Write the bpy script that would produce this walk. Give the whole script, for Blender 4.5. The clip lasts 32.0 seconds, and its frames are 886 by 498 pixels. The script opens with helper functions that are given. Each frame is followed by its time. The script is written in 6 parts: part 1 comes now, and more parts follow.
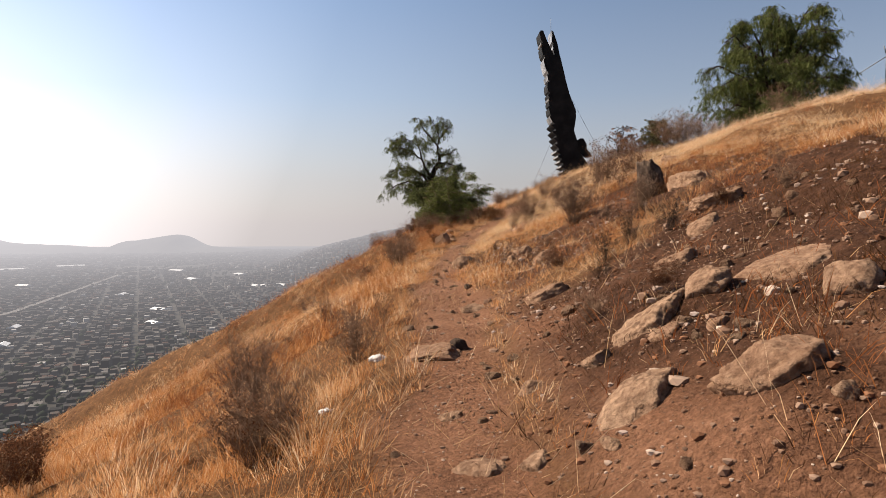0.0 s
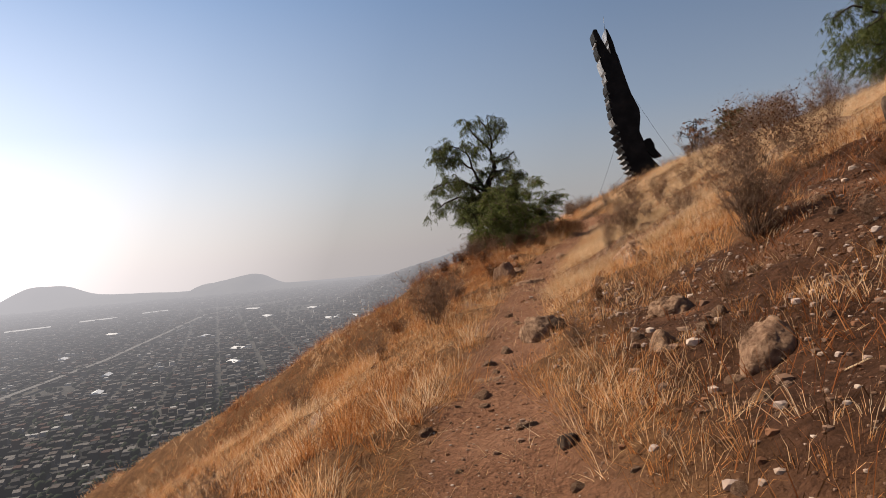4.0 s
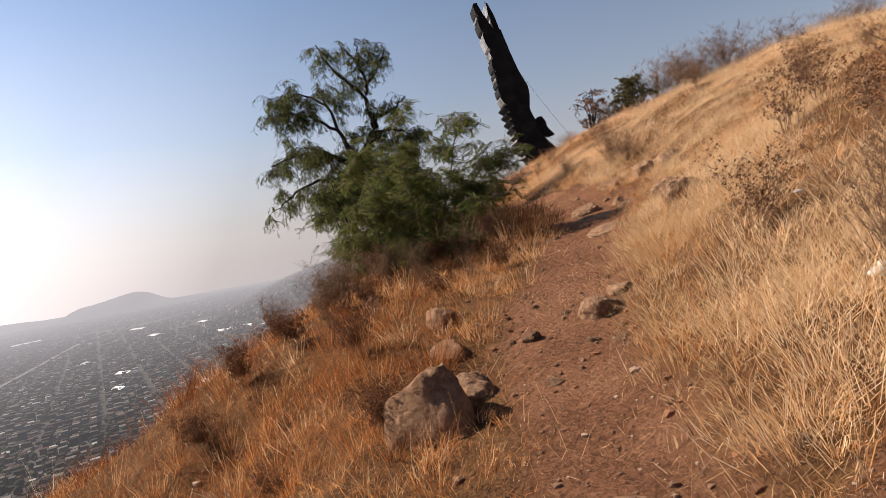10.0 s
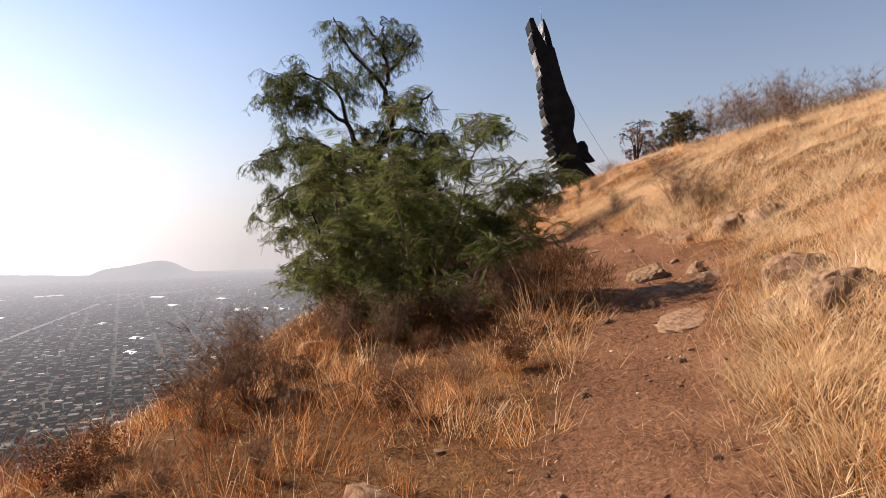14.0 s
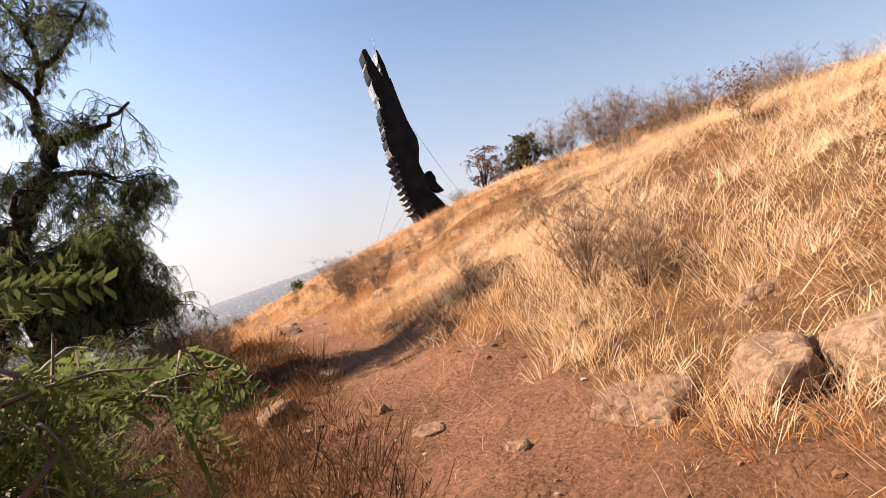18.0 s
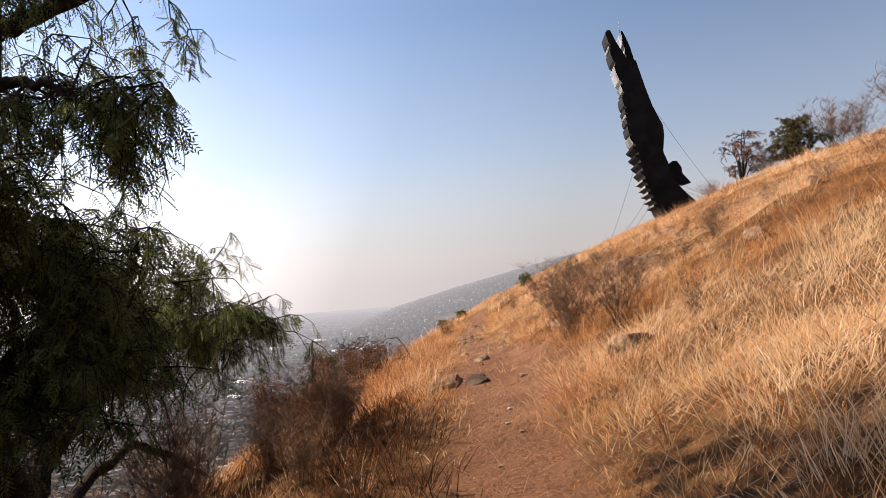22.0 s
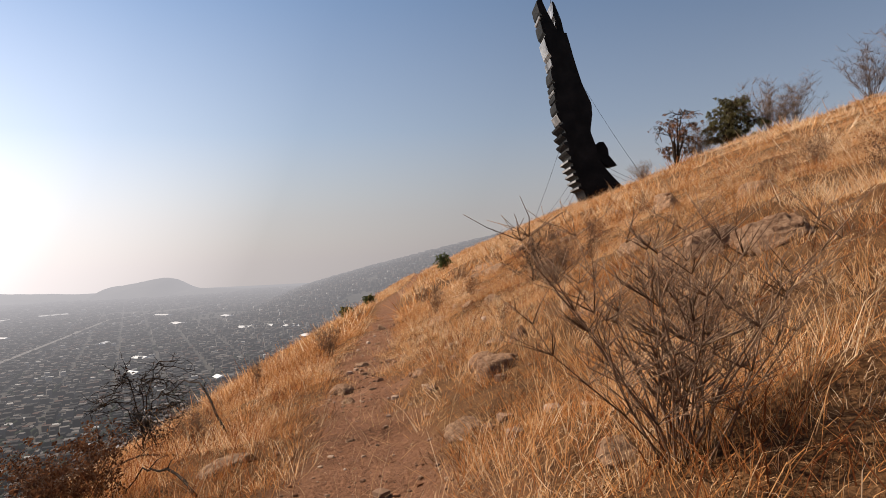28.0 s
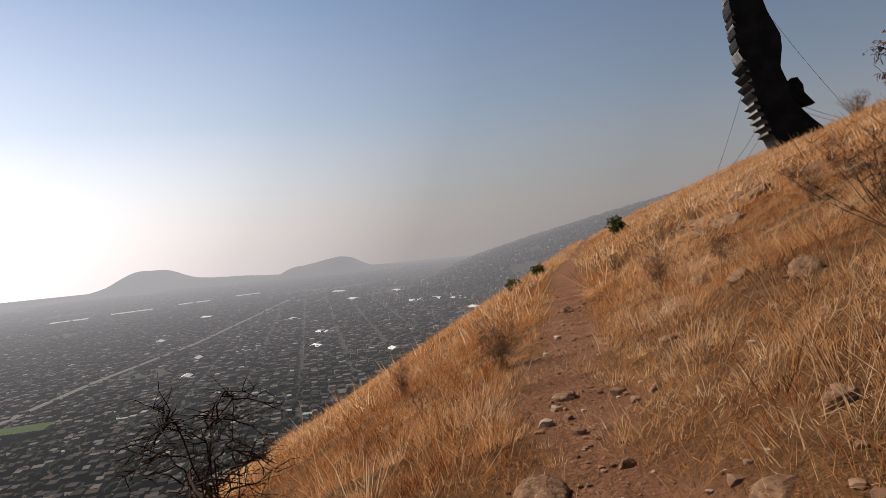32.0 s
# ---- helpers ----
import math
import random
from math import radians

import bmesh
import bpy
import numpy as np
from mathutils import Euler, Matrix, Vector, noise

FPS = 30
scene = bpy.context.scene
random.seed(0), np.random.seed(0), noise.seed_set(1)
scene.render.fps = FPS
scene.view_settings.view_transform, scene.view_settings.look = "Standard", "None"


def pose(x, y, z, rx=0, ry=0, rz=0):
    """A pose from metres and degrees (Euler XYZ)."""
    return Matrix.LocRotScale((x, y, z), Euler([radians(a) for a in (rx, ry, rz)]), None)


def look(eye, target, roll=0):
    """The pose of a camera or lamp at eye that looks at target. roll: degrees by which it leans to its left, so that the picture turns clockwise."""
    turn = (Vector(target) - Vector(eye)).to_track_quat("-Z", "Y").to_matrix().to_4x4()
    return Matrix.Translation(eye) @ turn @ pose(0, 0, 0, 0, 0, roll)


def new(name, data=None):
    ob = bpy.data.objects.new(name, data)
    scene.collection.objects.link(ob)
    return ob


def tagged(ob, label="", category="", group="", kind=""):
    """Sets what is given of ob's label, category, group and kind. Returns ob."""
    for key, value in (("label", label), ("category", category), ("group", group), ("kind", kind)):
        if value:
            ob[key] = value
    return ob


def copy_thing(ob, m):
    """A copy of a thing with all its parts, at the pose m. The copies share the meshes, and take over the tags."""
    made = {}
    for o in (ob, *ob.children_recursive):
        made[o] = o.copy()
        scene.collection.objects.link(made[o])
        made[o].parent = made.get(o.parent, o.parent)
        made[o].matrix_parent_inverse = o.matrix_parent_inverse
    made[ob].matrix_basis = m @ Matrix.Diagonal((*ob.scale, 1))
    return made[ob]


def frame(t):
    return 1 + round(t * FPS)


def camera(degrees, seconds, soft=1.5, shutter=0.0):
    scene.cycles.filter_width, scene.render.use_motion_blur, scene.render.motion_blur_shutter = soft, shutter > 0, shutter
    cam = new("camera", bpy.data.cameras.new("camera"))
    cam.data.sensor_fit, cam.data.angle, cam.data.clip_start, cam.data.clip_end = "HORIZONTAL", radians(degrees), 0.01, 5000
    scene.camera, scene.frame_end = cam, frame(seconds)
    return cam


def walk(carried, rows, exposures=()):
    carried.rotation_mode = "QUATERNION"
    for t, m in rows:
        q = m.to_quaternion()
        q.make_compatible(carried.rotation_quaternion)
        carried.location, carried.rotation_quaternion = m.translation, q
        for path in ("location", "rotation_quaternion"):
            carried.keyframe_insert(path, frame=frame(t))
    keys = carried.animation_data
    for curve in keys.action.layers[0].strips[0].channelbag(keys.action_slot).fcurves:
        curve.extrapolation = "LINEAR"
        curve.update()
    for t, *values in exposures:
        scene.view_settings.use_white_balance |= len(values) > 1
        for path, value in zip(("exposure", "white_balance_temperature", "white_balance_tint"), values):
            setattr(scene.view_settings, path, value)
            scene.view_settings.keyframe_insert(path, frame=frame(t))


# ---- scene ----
# ---- the walk ----
PATH = [
    (0, (0.59, -0.779, 2.2), (0.588, 1.22, 2.125), -0.1),
    (0.5, (0.636, -0.257, 2.272), (0.492, 1.736, 2.197), -0.7),
    (1, (0.578, 0.446, 2.244), (0.362, 2.433, 2.181), -2.2),
    (1.5, (0.582, 1.22, 2.261), (0.342, 3.205, 2.236), -4.2),
    (2, (0.56, 1.917, 2.234), (0.315, 3.902, 2.254), -6.4),
    (2.5, (0.574, 2.614, 2.259), (0.355, 4.601, 2.311), -8.1),
    (4.5, (0.755, 6.539, 2.42), (0.546, 8.528, 2.39), -3.9),
    (5, (0.639, 7.451, 2.491), (0.388, 9.435, 2.442), -2.7),
    (5.5, (0.454, 8.328, 2.527), (0.127, 10.299, 2.457), -1.8),
    (6, (0.344, 9.013, 2.611), (-0.013, 10.98, 2.555), -4.0),
    (6.5, (0.329, 10.032, 2.568), (-0.002, 12.005, 2.555), -6.6),
    (7, (0.323, 11.242, 2.496), (0.039, 13.222, 2.508), -8.4),
    (7.5, (0.343, 12.385, 2.471), (0.098, 14.37, 2.497), -8.8),
    (8, (0.354, 13.202, 2.562), (0.145, 15.191, 2.577), -8.3),
    (8.5, (0.317, 14.131, 2.553), (0.129, 16.122, 2.562), -8.1),
    (9, (0.389, 15.08, 2.573), (0.236, 17.074, 2.566), -8.3),
    (9.5, (0.386, 15.883, 2.63), (0.324, 17.882, 2.587), -9.2),
    (10, (0.594, 16.563, 2.648), (0.705, 18.559, 2.586), -9.8),
    (10.5, (0.806, 17.02, 2.738), (1.317, 18.953, 2.686), -9.4),
    (11, (0.836, 17.16, 2.738), (1.819, 18.9, 2.813), -4.4),
    (11.5, (0.9, 17.29, 2.702), (2.113, 18.863, 2.934), -2.9),
    (12, (0.896, 17.587, 2.672), (2.079, 19.181, 2.914), 1.6),
    (12.5, (0.872, 18.05, 2.721), (1.7, 19.866, 2.841), 3.6),
    (13, (0.91, 18.532, 2.79), (1.268, 20.499, 2.795), 1.6),
    (13.5, (1.007, 18.993, 2.862), (1.123, 20.99, 2.829), 0.9),
    (15.5, (1.266, 21.478, 3.296), (1.366, 23.474, 3.375), -11.8),
    (16, (1.657, 22.516, 3.328), (1.881, 24.5, 3.445), -13.7),
    (16.5, (1.926, 23.188, 3.469), (2.227, 25.162, 3.585), -13.4),
    (17, (2.217, 23.98, 3.533), (2.6, 25.941, 3.635), -11.4),
    (17.5, (2.507, 24.538, 3.633), (2.949, 26.487, 3.711), -9.4),
    (18, (2.689, 25.08, 3.696), (3.143, 27.027, 3.733), -8.0),
    (18.5, (2.869, 25.493, 3.792), (3.284, 27.45, 3.798), -6.7),
    (19, (2.929, 25.869, 3.916), (3.262, 27.841, 3.904), -6.2),
    (19.5, (2.978, 26.308, 4.046), (3.17, 28.299, 4.018), -5.1),
    (20, (3.088, 26.857, 4.047), (3.073, 28.857, 3.997), -3.3),
    (20.5, (3.105, 27.317, 4.076), (2.948, 29.31, 4.011), -2.0),
    (21, (3.198, 28.337, 3.953), (3.005, 30.328, 3.931), -2.9),
    (21.5, (3.266, 29.013, 3.983), (3.059, 31.002, 4.016), -3.9),
    (22, (3.249, 29.683, 3.965), (3.033, 31.67, 4.054), -4.7),
    (22.5, (3.225, 30.269, 4.01), (2.963, 32.249, 4.115), -5.2),
    (23, (3.107, 30.88, 4.007), (2.797, 32.853, 4.098), -5.3),
    (23.5, (3.072, 31.602, 3.98), (2.714, 33.57, 3.992), -5.3),
    (24, (2.947, 32.143, 3.988), (2.543, 34.099, 3.883), -4.6),
    (24.5, (2.819, 32.6, 3.992), (2.397, 34.552, 3.883), -4.7),
    (25, (2.714, 33.22, 4.004), (2.31, 35.178, 3.968), -6.3),
    (25.5, (2.649, 34.109, 3.943), (2.373, 36.09, 3.966), -7.7),
    (26, (2.692, 34.899, 3.932), (2.601, 36.896, 3.998), -8.4),
    (26.5, (2.717, 35.563, 3.893), (2.791, 37.561, 3.947), -6.4),
    (28.5, (3.01, 37.965, 4.056), (2.957, 39.964, 4.048), -0.5),
    (29, (2.973, 38.449, 4.089), (2.77, 40.438, 4.062), 1.0),
    (29.5, (2.893, 39.08, 4.06), (2.564, 41.052, 4.018), 0.9),
    (30, (2.861, 39.666, 4.083), (2.448, 41.621, 4.014), -1.5),
    (30.5, (2.722, 40.134, 4.021), (2.26, 42.079, 3.951), -2.6),
    (31, (2.601, 40.806, 3.905), (2.132, 42.749, 3.843), -3.3),
    (31.5, (2.406, 41.376, 3.823), (1.945, 43.321, 3.778), -4.6),
    (32, (2.213, 42.075, 3.789), (1.766, 44.024, 3.749), -5.9),
]
# the camera's own brightening and darkening on the way
EXPOSURES = [(0, 0.26), (0.5, 0.05), (1, -0.15), (2, -0.27), (4.5, -0.1), (6, -0.3), (7, -0.25), (9, -0.05), (10, 0.15), (10.5, 0.35), (11, 0.7), (11.5, 1.1), (12, 1.0), (12.5, 1.0), (13, 0.91), (13.5, 0.5), (15.5, 0.35), (16, 0.5),
             (16.5, 0.95), (17, 1.05), (18, 0.93), (19, 0.84), (20, 0.71), (21, 0.65), (22, 0.45), (23, 0.26), (24, -0.05), (25, -0.05), (26, -0.2), (28, 0.0), (29, -0.05), (30, -0.39), (31, -0.46), (32, -0.45)]


def warm(t):
    """How far the camera's white balance has drifted to the warm side."""
    return max(0.0, min(1.0, (t - 8.5) / 2, (23.5 - t) / 2.5))


def beige(t):
    """The short cooler spell while the camera faces the sunny slope."""
    return max(0.0, min(1.0, (t - 10) / 1, (14.5 - t) / 1.5))


cam = camera(66.0, 32.0, soft=0.75)
walk(cam, [(t, look(eye, target, roll)) for t, eye, target, roll in PATH], [(t, e + 0.8, 6580 + 70 * warm(t) - 200 * beige(t), 10 + 3 * warm(t)) for t, e in EXPOSURES])

# ---- world and sun ----
SUN_AZ, SUN_EL = radians(-72), radians(40)
world = bpy.data.worlds.new("sky")
scene.world = world
world.use_nodes = True
wn = world.node_tree.nodes
wl = world.node_tree.links
sky = wn.new("ShaderNodeTexSky")
sky.sky_type = "NISHITA"
sky.sun_disc = False
sky.sun_elevation, sky.sun_rotation = SUN_EL, SUN_AZ
sky.altitude, sky.air_density, sky.dust_density, sky.ozone_density = 2200, 1.2, 3.0, 1.5
wn["Background"].inputs["Strength"].default_value = 0.065
# dusty air: whiter towards the horizon and round the sun
coord = wn.new("ShaderNodeTexCoord")
parts = wn.new("ShaderNodeSeparateXYZ")
low = wn.new("ShaderNodeValToRGB")
for k, (at_, v) in enumerate(((0.0, 0.90), (0.06, 0.80), (0.18, 0.30), (0.36, 0.03), (0.7, 0.0))):
    el = low.color_ramp.elements[k] if k < 2 else low.color_ramp.elements.new(at_)
    el.position, el.color = at_, (v, v, v, 1)
toward = wn.new("ShaderNodeVectorMath")
toward.operation = "DOT_PRODUCT"
toward.inputs[1].default_value = (math.sin(SUN_AZ) * 0.92, math.cos(SUN_AZ) * 0.92, 0.39)
halo = wn.new("ShaderNodeValToRGB")
for k, (at_, v) in enumerate(((0.25, 0.64), (0.50, 0.84), (0.68, 1.55), (0.84, 2.7), (1.0, 4.3))):
    el = halo.color_ramp.elements[k] if k < 2 else halo.color_ramp.elements.new(at_)
    el.position, el.color = at_, (v, v, v, 1)
dust = wn.new("ShaderNodeMix")
dust.data_type, dust.blend_type = "RGBA", "MULTIPLY"
dust.inputs[0].default_value = 1.0
dust.inputs[6].default_value = (5.75, 5.32, 5.45, 1)
veil = wn.new("ShaderNodeMix")
veil.data_type = "RGBA"
wl.new(coord.outputs["Generated"], parts.inputs[0])
wl.new(parts.outputs["Z"], low.inputs["Fac"])
wl.new(coord.outputs["Generated"], toward.inputs[0])
wl.new(toward.outputs["Value"], halo.inputs["Fac"])
wl.new(halo.outputs["Color"], dust.inputs[7])
wl.new(low.outputs["Color"], veil.inputs[0])
glare = wn.new("ShaderNodeValToRGB")
for k, (at_, v) in enumerate(((0.0, 0.80), (0.25, 0.866), (0.5, 1.0), (0.72, 1.173), (1.0, 1.267))):
    el = glare.color_ramp.elements[k] if k < 2 else glare.color_ramp.elements.new(at_)
    el.position, el.color = at_, (v, v, v, 1)
wl.new(toward.outputs["Value"], glare.inputs["Fac"])
clear = wn.new("ShaderNodeMix")
clear.data_type, clear.blend_type = "RGBA", "MULTIPLY"
clear.inputs[0].default_value = 1.0
wl.new(sky.outputs["Color"], clear.inputs[6])
wl.new(glare.outputs["Color"], clear.inputs[7])
wl.new(clear.outputs[2], veil.inputs[6])
wl.new(dust.outputs[2], veil.inputs[7])
wl.new(veil.outputs[2], wn["Background"].inputs["Color"])

sun_dir = Vector((math.sin(SUN_AZ) * math.cos(SUN_EL), math.cos(SUN_AZ) * math.cos(SUN_EL), math.sin(SUN_EL)))
sun_data = bpy.data.lights.new("sun", "SUN")
sun_data.energy, sun_data.angle, sun_data.color = 5.0, radians(0.6), (1.0, 0.89, 0.74)
sun_ob = new("sun", sun_data)
sun_ob.matrix_world = look(sun_dir * 100, (0, 0, 0))


# ---- terrain ----
def lattice(ix, iy, seed):
    """Repeatable random numbers, 0 to 1, for whole-number grid places."""
    h = (ix.astype(np.int64) * 374761393 + iy.astype(np.int64) * 668265263 + seed * 974634777) & 0xFFFFFFFF
    h = ((h ^ (h >> 13)) * 1274126177) & 0xFFFFFFFF
    return ((h ^ (h >> 16)) & 0xFFFFFF) / float(0xFFFFFF)


def bumps(x, y, size, seed=0):
    """Smooth noise, -1 to 1, with features of that size in metres."""
    x, y = np.asarray(x, float) / size, np.asarray(y, float) / size
    ix, iy = np.floor(x), np.floor(y)
    fx, fy = x - ix, y - iy
    fx, fy = fx * fx * (3 - 2 * fx), fy * fy * (3 - 2 * fy)
    a, b = lattice(ix, iy, seed), lattice(ix + 1, iy, seed)
    c, d = lattice(ix, iy + 1, seed), lattice(ix + 1, iy + 1, seed)
    return 2 * (a * (1 - fx) * (1 - fy) + b * fx * (1 - fy) + c * (1 - fx) * fy + d * fx * fy) - 1


def ramp(v, lo, hi):
    s = np.clip((np.asarray(v, float) - lo) / (hi - lo), 0, 1)
    return s * s * (3 - 2 * s)


# the trail's middle line: along, across, height
TRAIL = np.array([
    (-30, 0.5, 0.3), (-6, 0.6, 0.78), (0, 0.62, 0.92), (3, 0.6, 1.0), (5.8, 0.66, 1.08), (8, 0.6, 1.14), (10, 0.42, 1.2),
    (13, 0.6, 1.3), (16, 0.8, 1.4), (19.3, 1.1, 1.52), (21.8, 1.72, 1.86), (24, 2.5, 2.2), (26.5, 3.5, 2.5),
    (29.7, 3.3, 2.8), (32.5, 3.15, 2.84), (37.2, 2.72, 2.88), (39.1, 2.6, 2.86), (41.5, 2.45, 2.68), (43.6, 2.2, 2.52),
    (47.5, 1.8, 2.4), (56, 1.45, 2.07), (70, 0.6, 1.7), (110, 0.0, 0.6), (400, 0.0, 0.0)])
fine_y = np.arange(-30, 401, 0.25)
kernel = np.exp(-0.5 * (np.arange(-12, 13) / 4.0) ** 2)
kernel /= kernel.sum()


def smoothed(values):
    return np.convolve(np.pad(values, 12, mode="edge"), kernel, mode="valid")


trail_x = smoothed(np.interp(fine_y, TRAIL[:, 0], TRAIL[:, 1]))
trail_z = smoothed(np.interp(fine_y, TRAIL[:, 0], TRAIL[:, 2]))
CITY_Z = -158.0


def across(x, y):
    """How far right of the trail's middle a place lies."""
    return np.asarray(x, float) - np.interp(y, fine_y, trail_x)


def ground_z(x, y):
    """The height of the hillside and of the plain below it."""
    x, y = np.asarray(x, float), np.asarray(y, float)
    u = across(x, y)
    right = np.maximum(u - 0.35, 0)
    left = np.maximum(-u - 0.45, 0)
    # uphill: an even slope that eases off towards the crest, sooner at the start of the walk
    near = np.interp(right, (0, 4, 6, 8, 11.5, 14.5, 25, 32, 60, 120), (0, 1.75, 2.35, 2.85, 3.55, 4.0, 6.2, 8.2, 14.0, 18.0))
    far = np.interp(right, (0, 8, 20, 30, 37, 52, 80, 150), (0, 3.5, 7.9, 11.3, 13.5, 17.5, 22.0, 26.0))
    f = ramp(y, 32, 75)
    up = near * (1 - f) + far * f
    up = up - (0.45 * ramp(right, 5, 9) + 0.8 * ramp(right, 8, 13)) * ramp(y, 26, 30) * (1 - ramp(y, 42, 50))
    up = up + 0.8 * ramp(right, 4.5, 10) * (1 - 0.6 * ramp(right, 18, 40)) * ramp(y, 14.5, 19) * (1 - ramp(y, 23, 28.5))
    # a saddle in the crest between the trail's end and the statue
    up = up - np.interp(right, (0, 16, 20, 25, 30, 38, 45, 80), (0, 0, 0.5, 1.5, 2.7, 4.8, 6.6, 10)) * ramp(y, 30, 48) * (1 - ramp(y, 76, 100))
    # downhill: a shoulder, wide and level by the tree, then the steep fall to the plain
    bench = 2.4 * ramp(y, 20.5, 23) * (1 - 0.5 * ramp(y, 25, 28)) * (1 - ramp(y, 33, 38))
    level = np.minimum(left, bench)
    left = left - level
    down = 0.56 * left - 0.41 * (1 - np.exp(-left / 1.6)) + 0.10 * level
    z = np.interp(y, fine_y, trail_z) + up - down + 0.10 * np.clip(u, -0.45, 0.35)
    rough = ramp(np.abs(u), 0.3, 1.6)
    z = z + rough * (0.16 * bumps(x, y, 2.3, 1) + 0.07 * bumps(x, y, 0.9, 2)) + (0.03 + 0.03 * rough) * bumps(x, y, 0.45, 3) + (0.010 + 0.014 * rough) * bumps(x, y, 0.2, 4)
    z = z + ramp(np.abs(u), 5, 25) * 0.5 * bumps(x, y, 9.0, 5)
    # the hill ends beyond the statue
    z = z - 0.004 * np.maximum(y - 165, 0) ** 2 - 0.01 * np.maximum(-y - 25, 0) ** 2
    # foot of the hill, rounded into the plain
    k = 14.0
    d = np.clip((z - CITY_Z) / k, -40, 40)
    return CITY_Z + k * np.log1p(np.exp(d)) - 0.0


def gz(x, y):
    return float(ground_z(np.array([x]), np.array([y]))[0])


def gn(x, y, e=0.15):
    return Vector((gz(x - e, y) - gz(x + e, y), gz(x, y - e) - gz(x, y + e), 2 * e)).normalized()


# ---- helpers for materials and meshes ----
def material(name, base=(0.5, 0.5, 0.5), rough=0.8, metal=0.0):
    m = bpy.data.materials.new(name)
    m.use_nodes = True
    p = m.node_tree.nodes["Principled BSDF"]
    p.inputs["Base Color"].default_value = (*base, 1)
    p.inputs["Roughness"].default_value = rough
    p.inputs["Metallic"].default_value = metal
    p.inputs["Specular IOR Level"].default_value = 0.06 if rough >= 0.85 else 0.5
    return m


def node(m, kind, **values):
    n = m.node_tree.nodes.new(kind)
    for key, v in values.items():
        n.inputs[key.replace("_", " ")].default_value = v
    return n


def wire(m, a, b):
    m.node_tree.links.new(a, b)


def noise_mix(m, colours, scale, detail=6, coords="Object", lo=0.3, hi=0.7, rough=0.6):
    """Colours spread over the surface by noise of that scale; returns the colour socket."""
    tc = node(m, "ShaderNodeTexCoord")
    nz = node(m, "ShaderNodeTexNoise", Scale=scale, Detail=detail, Roughness=rough)
    wire(m, tc.outputs[coords], nz.inputs["Vector"])
    cr = node(m, "ShaderNodeValToRGB")
    els = cr.color_ramp.elements
    for i, c in enumerate(colours):
        at = lo + (hi - lo) * i / (len(colours) - 1)
        e = els[i] if i < 2 else els.new(at)
        e.position, e.color = at, (*c, 1)
    wire(m, nz.outputs["Fac"], cr.inputs["Fac"])
    return cr.outputs["Color"]


def bump_on(m, scale, strength, distance=0.02, detail=8, coords="Object"):
    tc = node(m, "ShaderNodeTexCoord")
    nz = node(m, "ShaderNodeTexNoise", Scale=scale, Detail=detail, Roughness=0.65)
    wire(m, tc.outputs[coords], nz.inputs["Vector"])
    bp = node(m, "ShaderNodeBump", Strength=strength, Distance=distance)
    wire(m, nz.outputs["Fac"], bp.inputs["Height"])
    wire(m, bp.outputs["Normal"], m.node_tree.nodes["Principled BSDF"].inputs["Normal"])


def blend(m, a, b, fac, mode="MIX"):
    mx = node(m, "ShaderNodeMix")
    mx.data_type, mx.blend_type = "RGBA", mode
    for socket, v in ((mx.inputs[6], a), (mx.inputs[7], b), (mx.inputs[0], fac)):
        if isinstance(v, (int, float)):
            socket.default_value = v
        elif isinstance(v, tuple):
            socket.default_value = (*v, 1)
        else:
            wire(m, v, socket)
    return mx.outputs[2]


def base_colour(m, socket):
    wire(m, socket, m.node_tree.nodes["Principled BSDF"].inputs["Base Color"])


def mesh_from(name, verts, faces_flat, sizes, mats, smooth=False, index=None):
    """A mesh straight from arrays: vertices, flat corner list, corners per face."""
    me = bpy.data.meshes.new(name)
    me.vertices.add(len(verts))
    me.vertices.foreach_set("co", np.asarray(verts, np.float32).ravel())
    me.loops.add(len(faces_flat))
    me.loops.foreach_set("vertex_index", np.asarray(faces_flat, np.int32))
    sizes = np.asarray(sizes, np.int32)
    me.polygons.add(len(sizes))
    me.polygons.foreach_set("loop_start", np.r_[0, np.cumsum(sizes)[:-1]].astype(np.int32))
    if index is not None:
        me.polygons.foreach_set("material_index", np.asarray(index, np.int32))
    me.polygons.foreach_set("use_smooth", np.full(len(sizes), smooth))
    for m in mats:
        me.materials.append(m)
    me.update(calc_edges=True)
    return me


def part(name, bm, mat, parent, label="", smooth=True):
    """Links a bmesh as one mesh object under a thing, or at top level."""
    me = bpy.data.meshes.new(name)
    bm.to_mesh(me)
    bm.free()
    me.materials.append(mat)
    me.polygons.foreach_set("use_smooth", np.full(len(me.polygons), smooth))
    ob = new(name, me)
    if parent is not None:
        ob.parent = parent
    if label:
        ob["label"] = label
    return ob


def tube(bm, points, radii, sides=6):
    """A tapered round limb along points."""
    rings = []
    pts = [Vector(p) for p in points]
    for i, p in enumerate(pts):
        d = (pts[min(i + 1, len(pts) - 1)] - pts[max(i - 1, 0)]).normalized()
        a = d.cross(Vector((0.31, 0.22, 0.92))).normalized()
        if a.length < 0.1:
            a = d.cross(Vector((1, 0, 0))).normalized()
        b = d.cross(a)
        rings.append([bm.verts.new(p + (a * math.cos(2 * math.pi * k / sides) + b * math.sin(2 * math.pi * k / sides)) * radii[i]) for k in range(sides)])
    for r, s in zip(rings, rings[1:]):
        for k in range(sides):
            bm.faces.new((r[k], r[(k + 1) % sides], s[(k + 1) % sides], s[k]))
    bm.faces.new(rings[0][::-1])
    bm.faces.new(rings[-1])


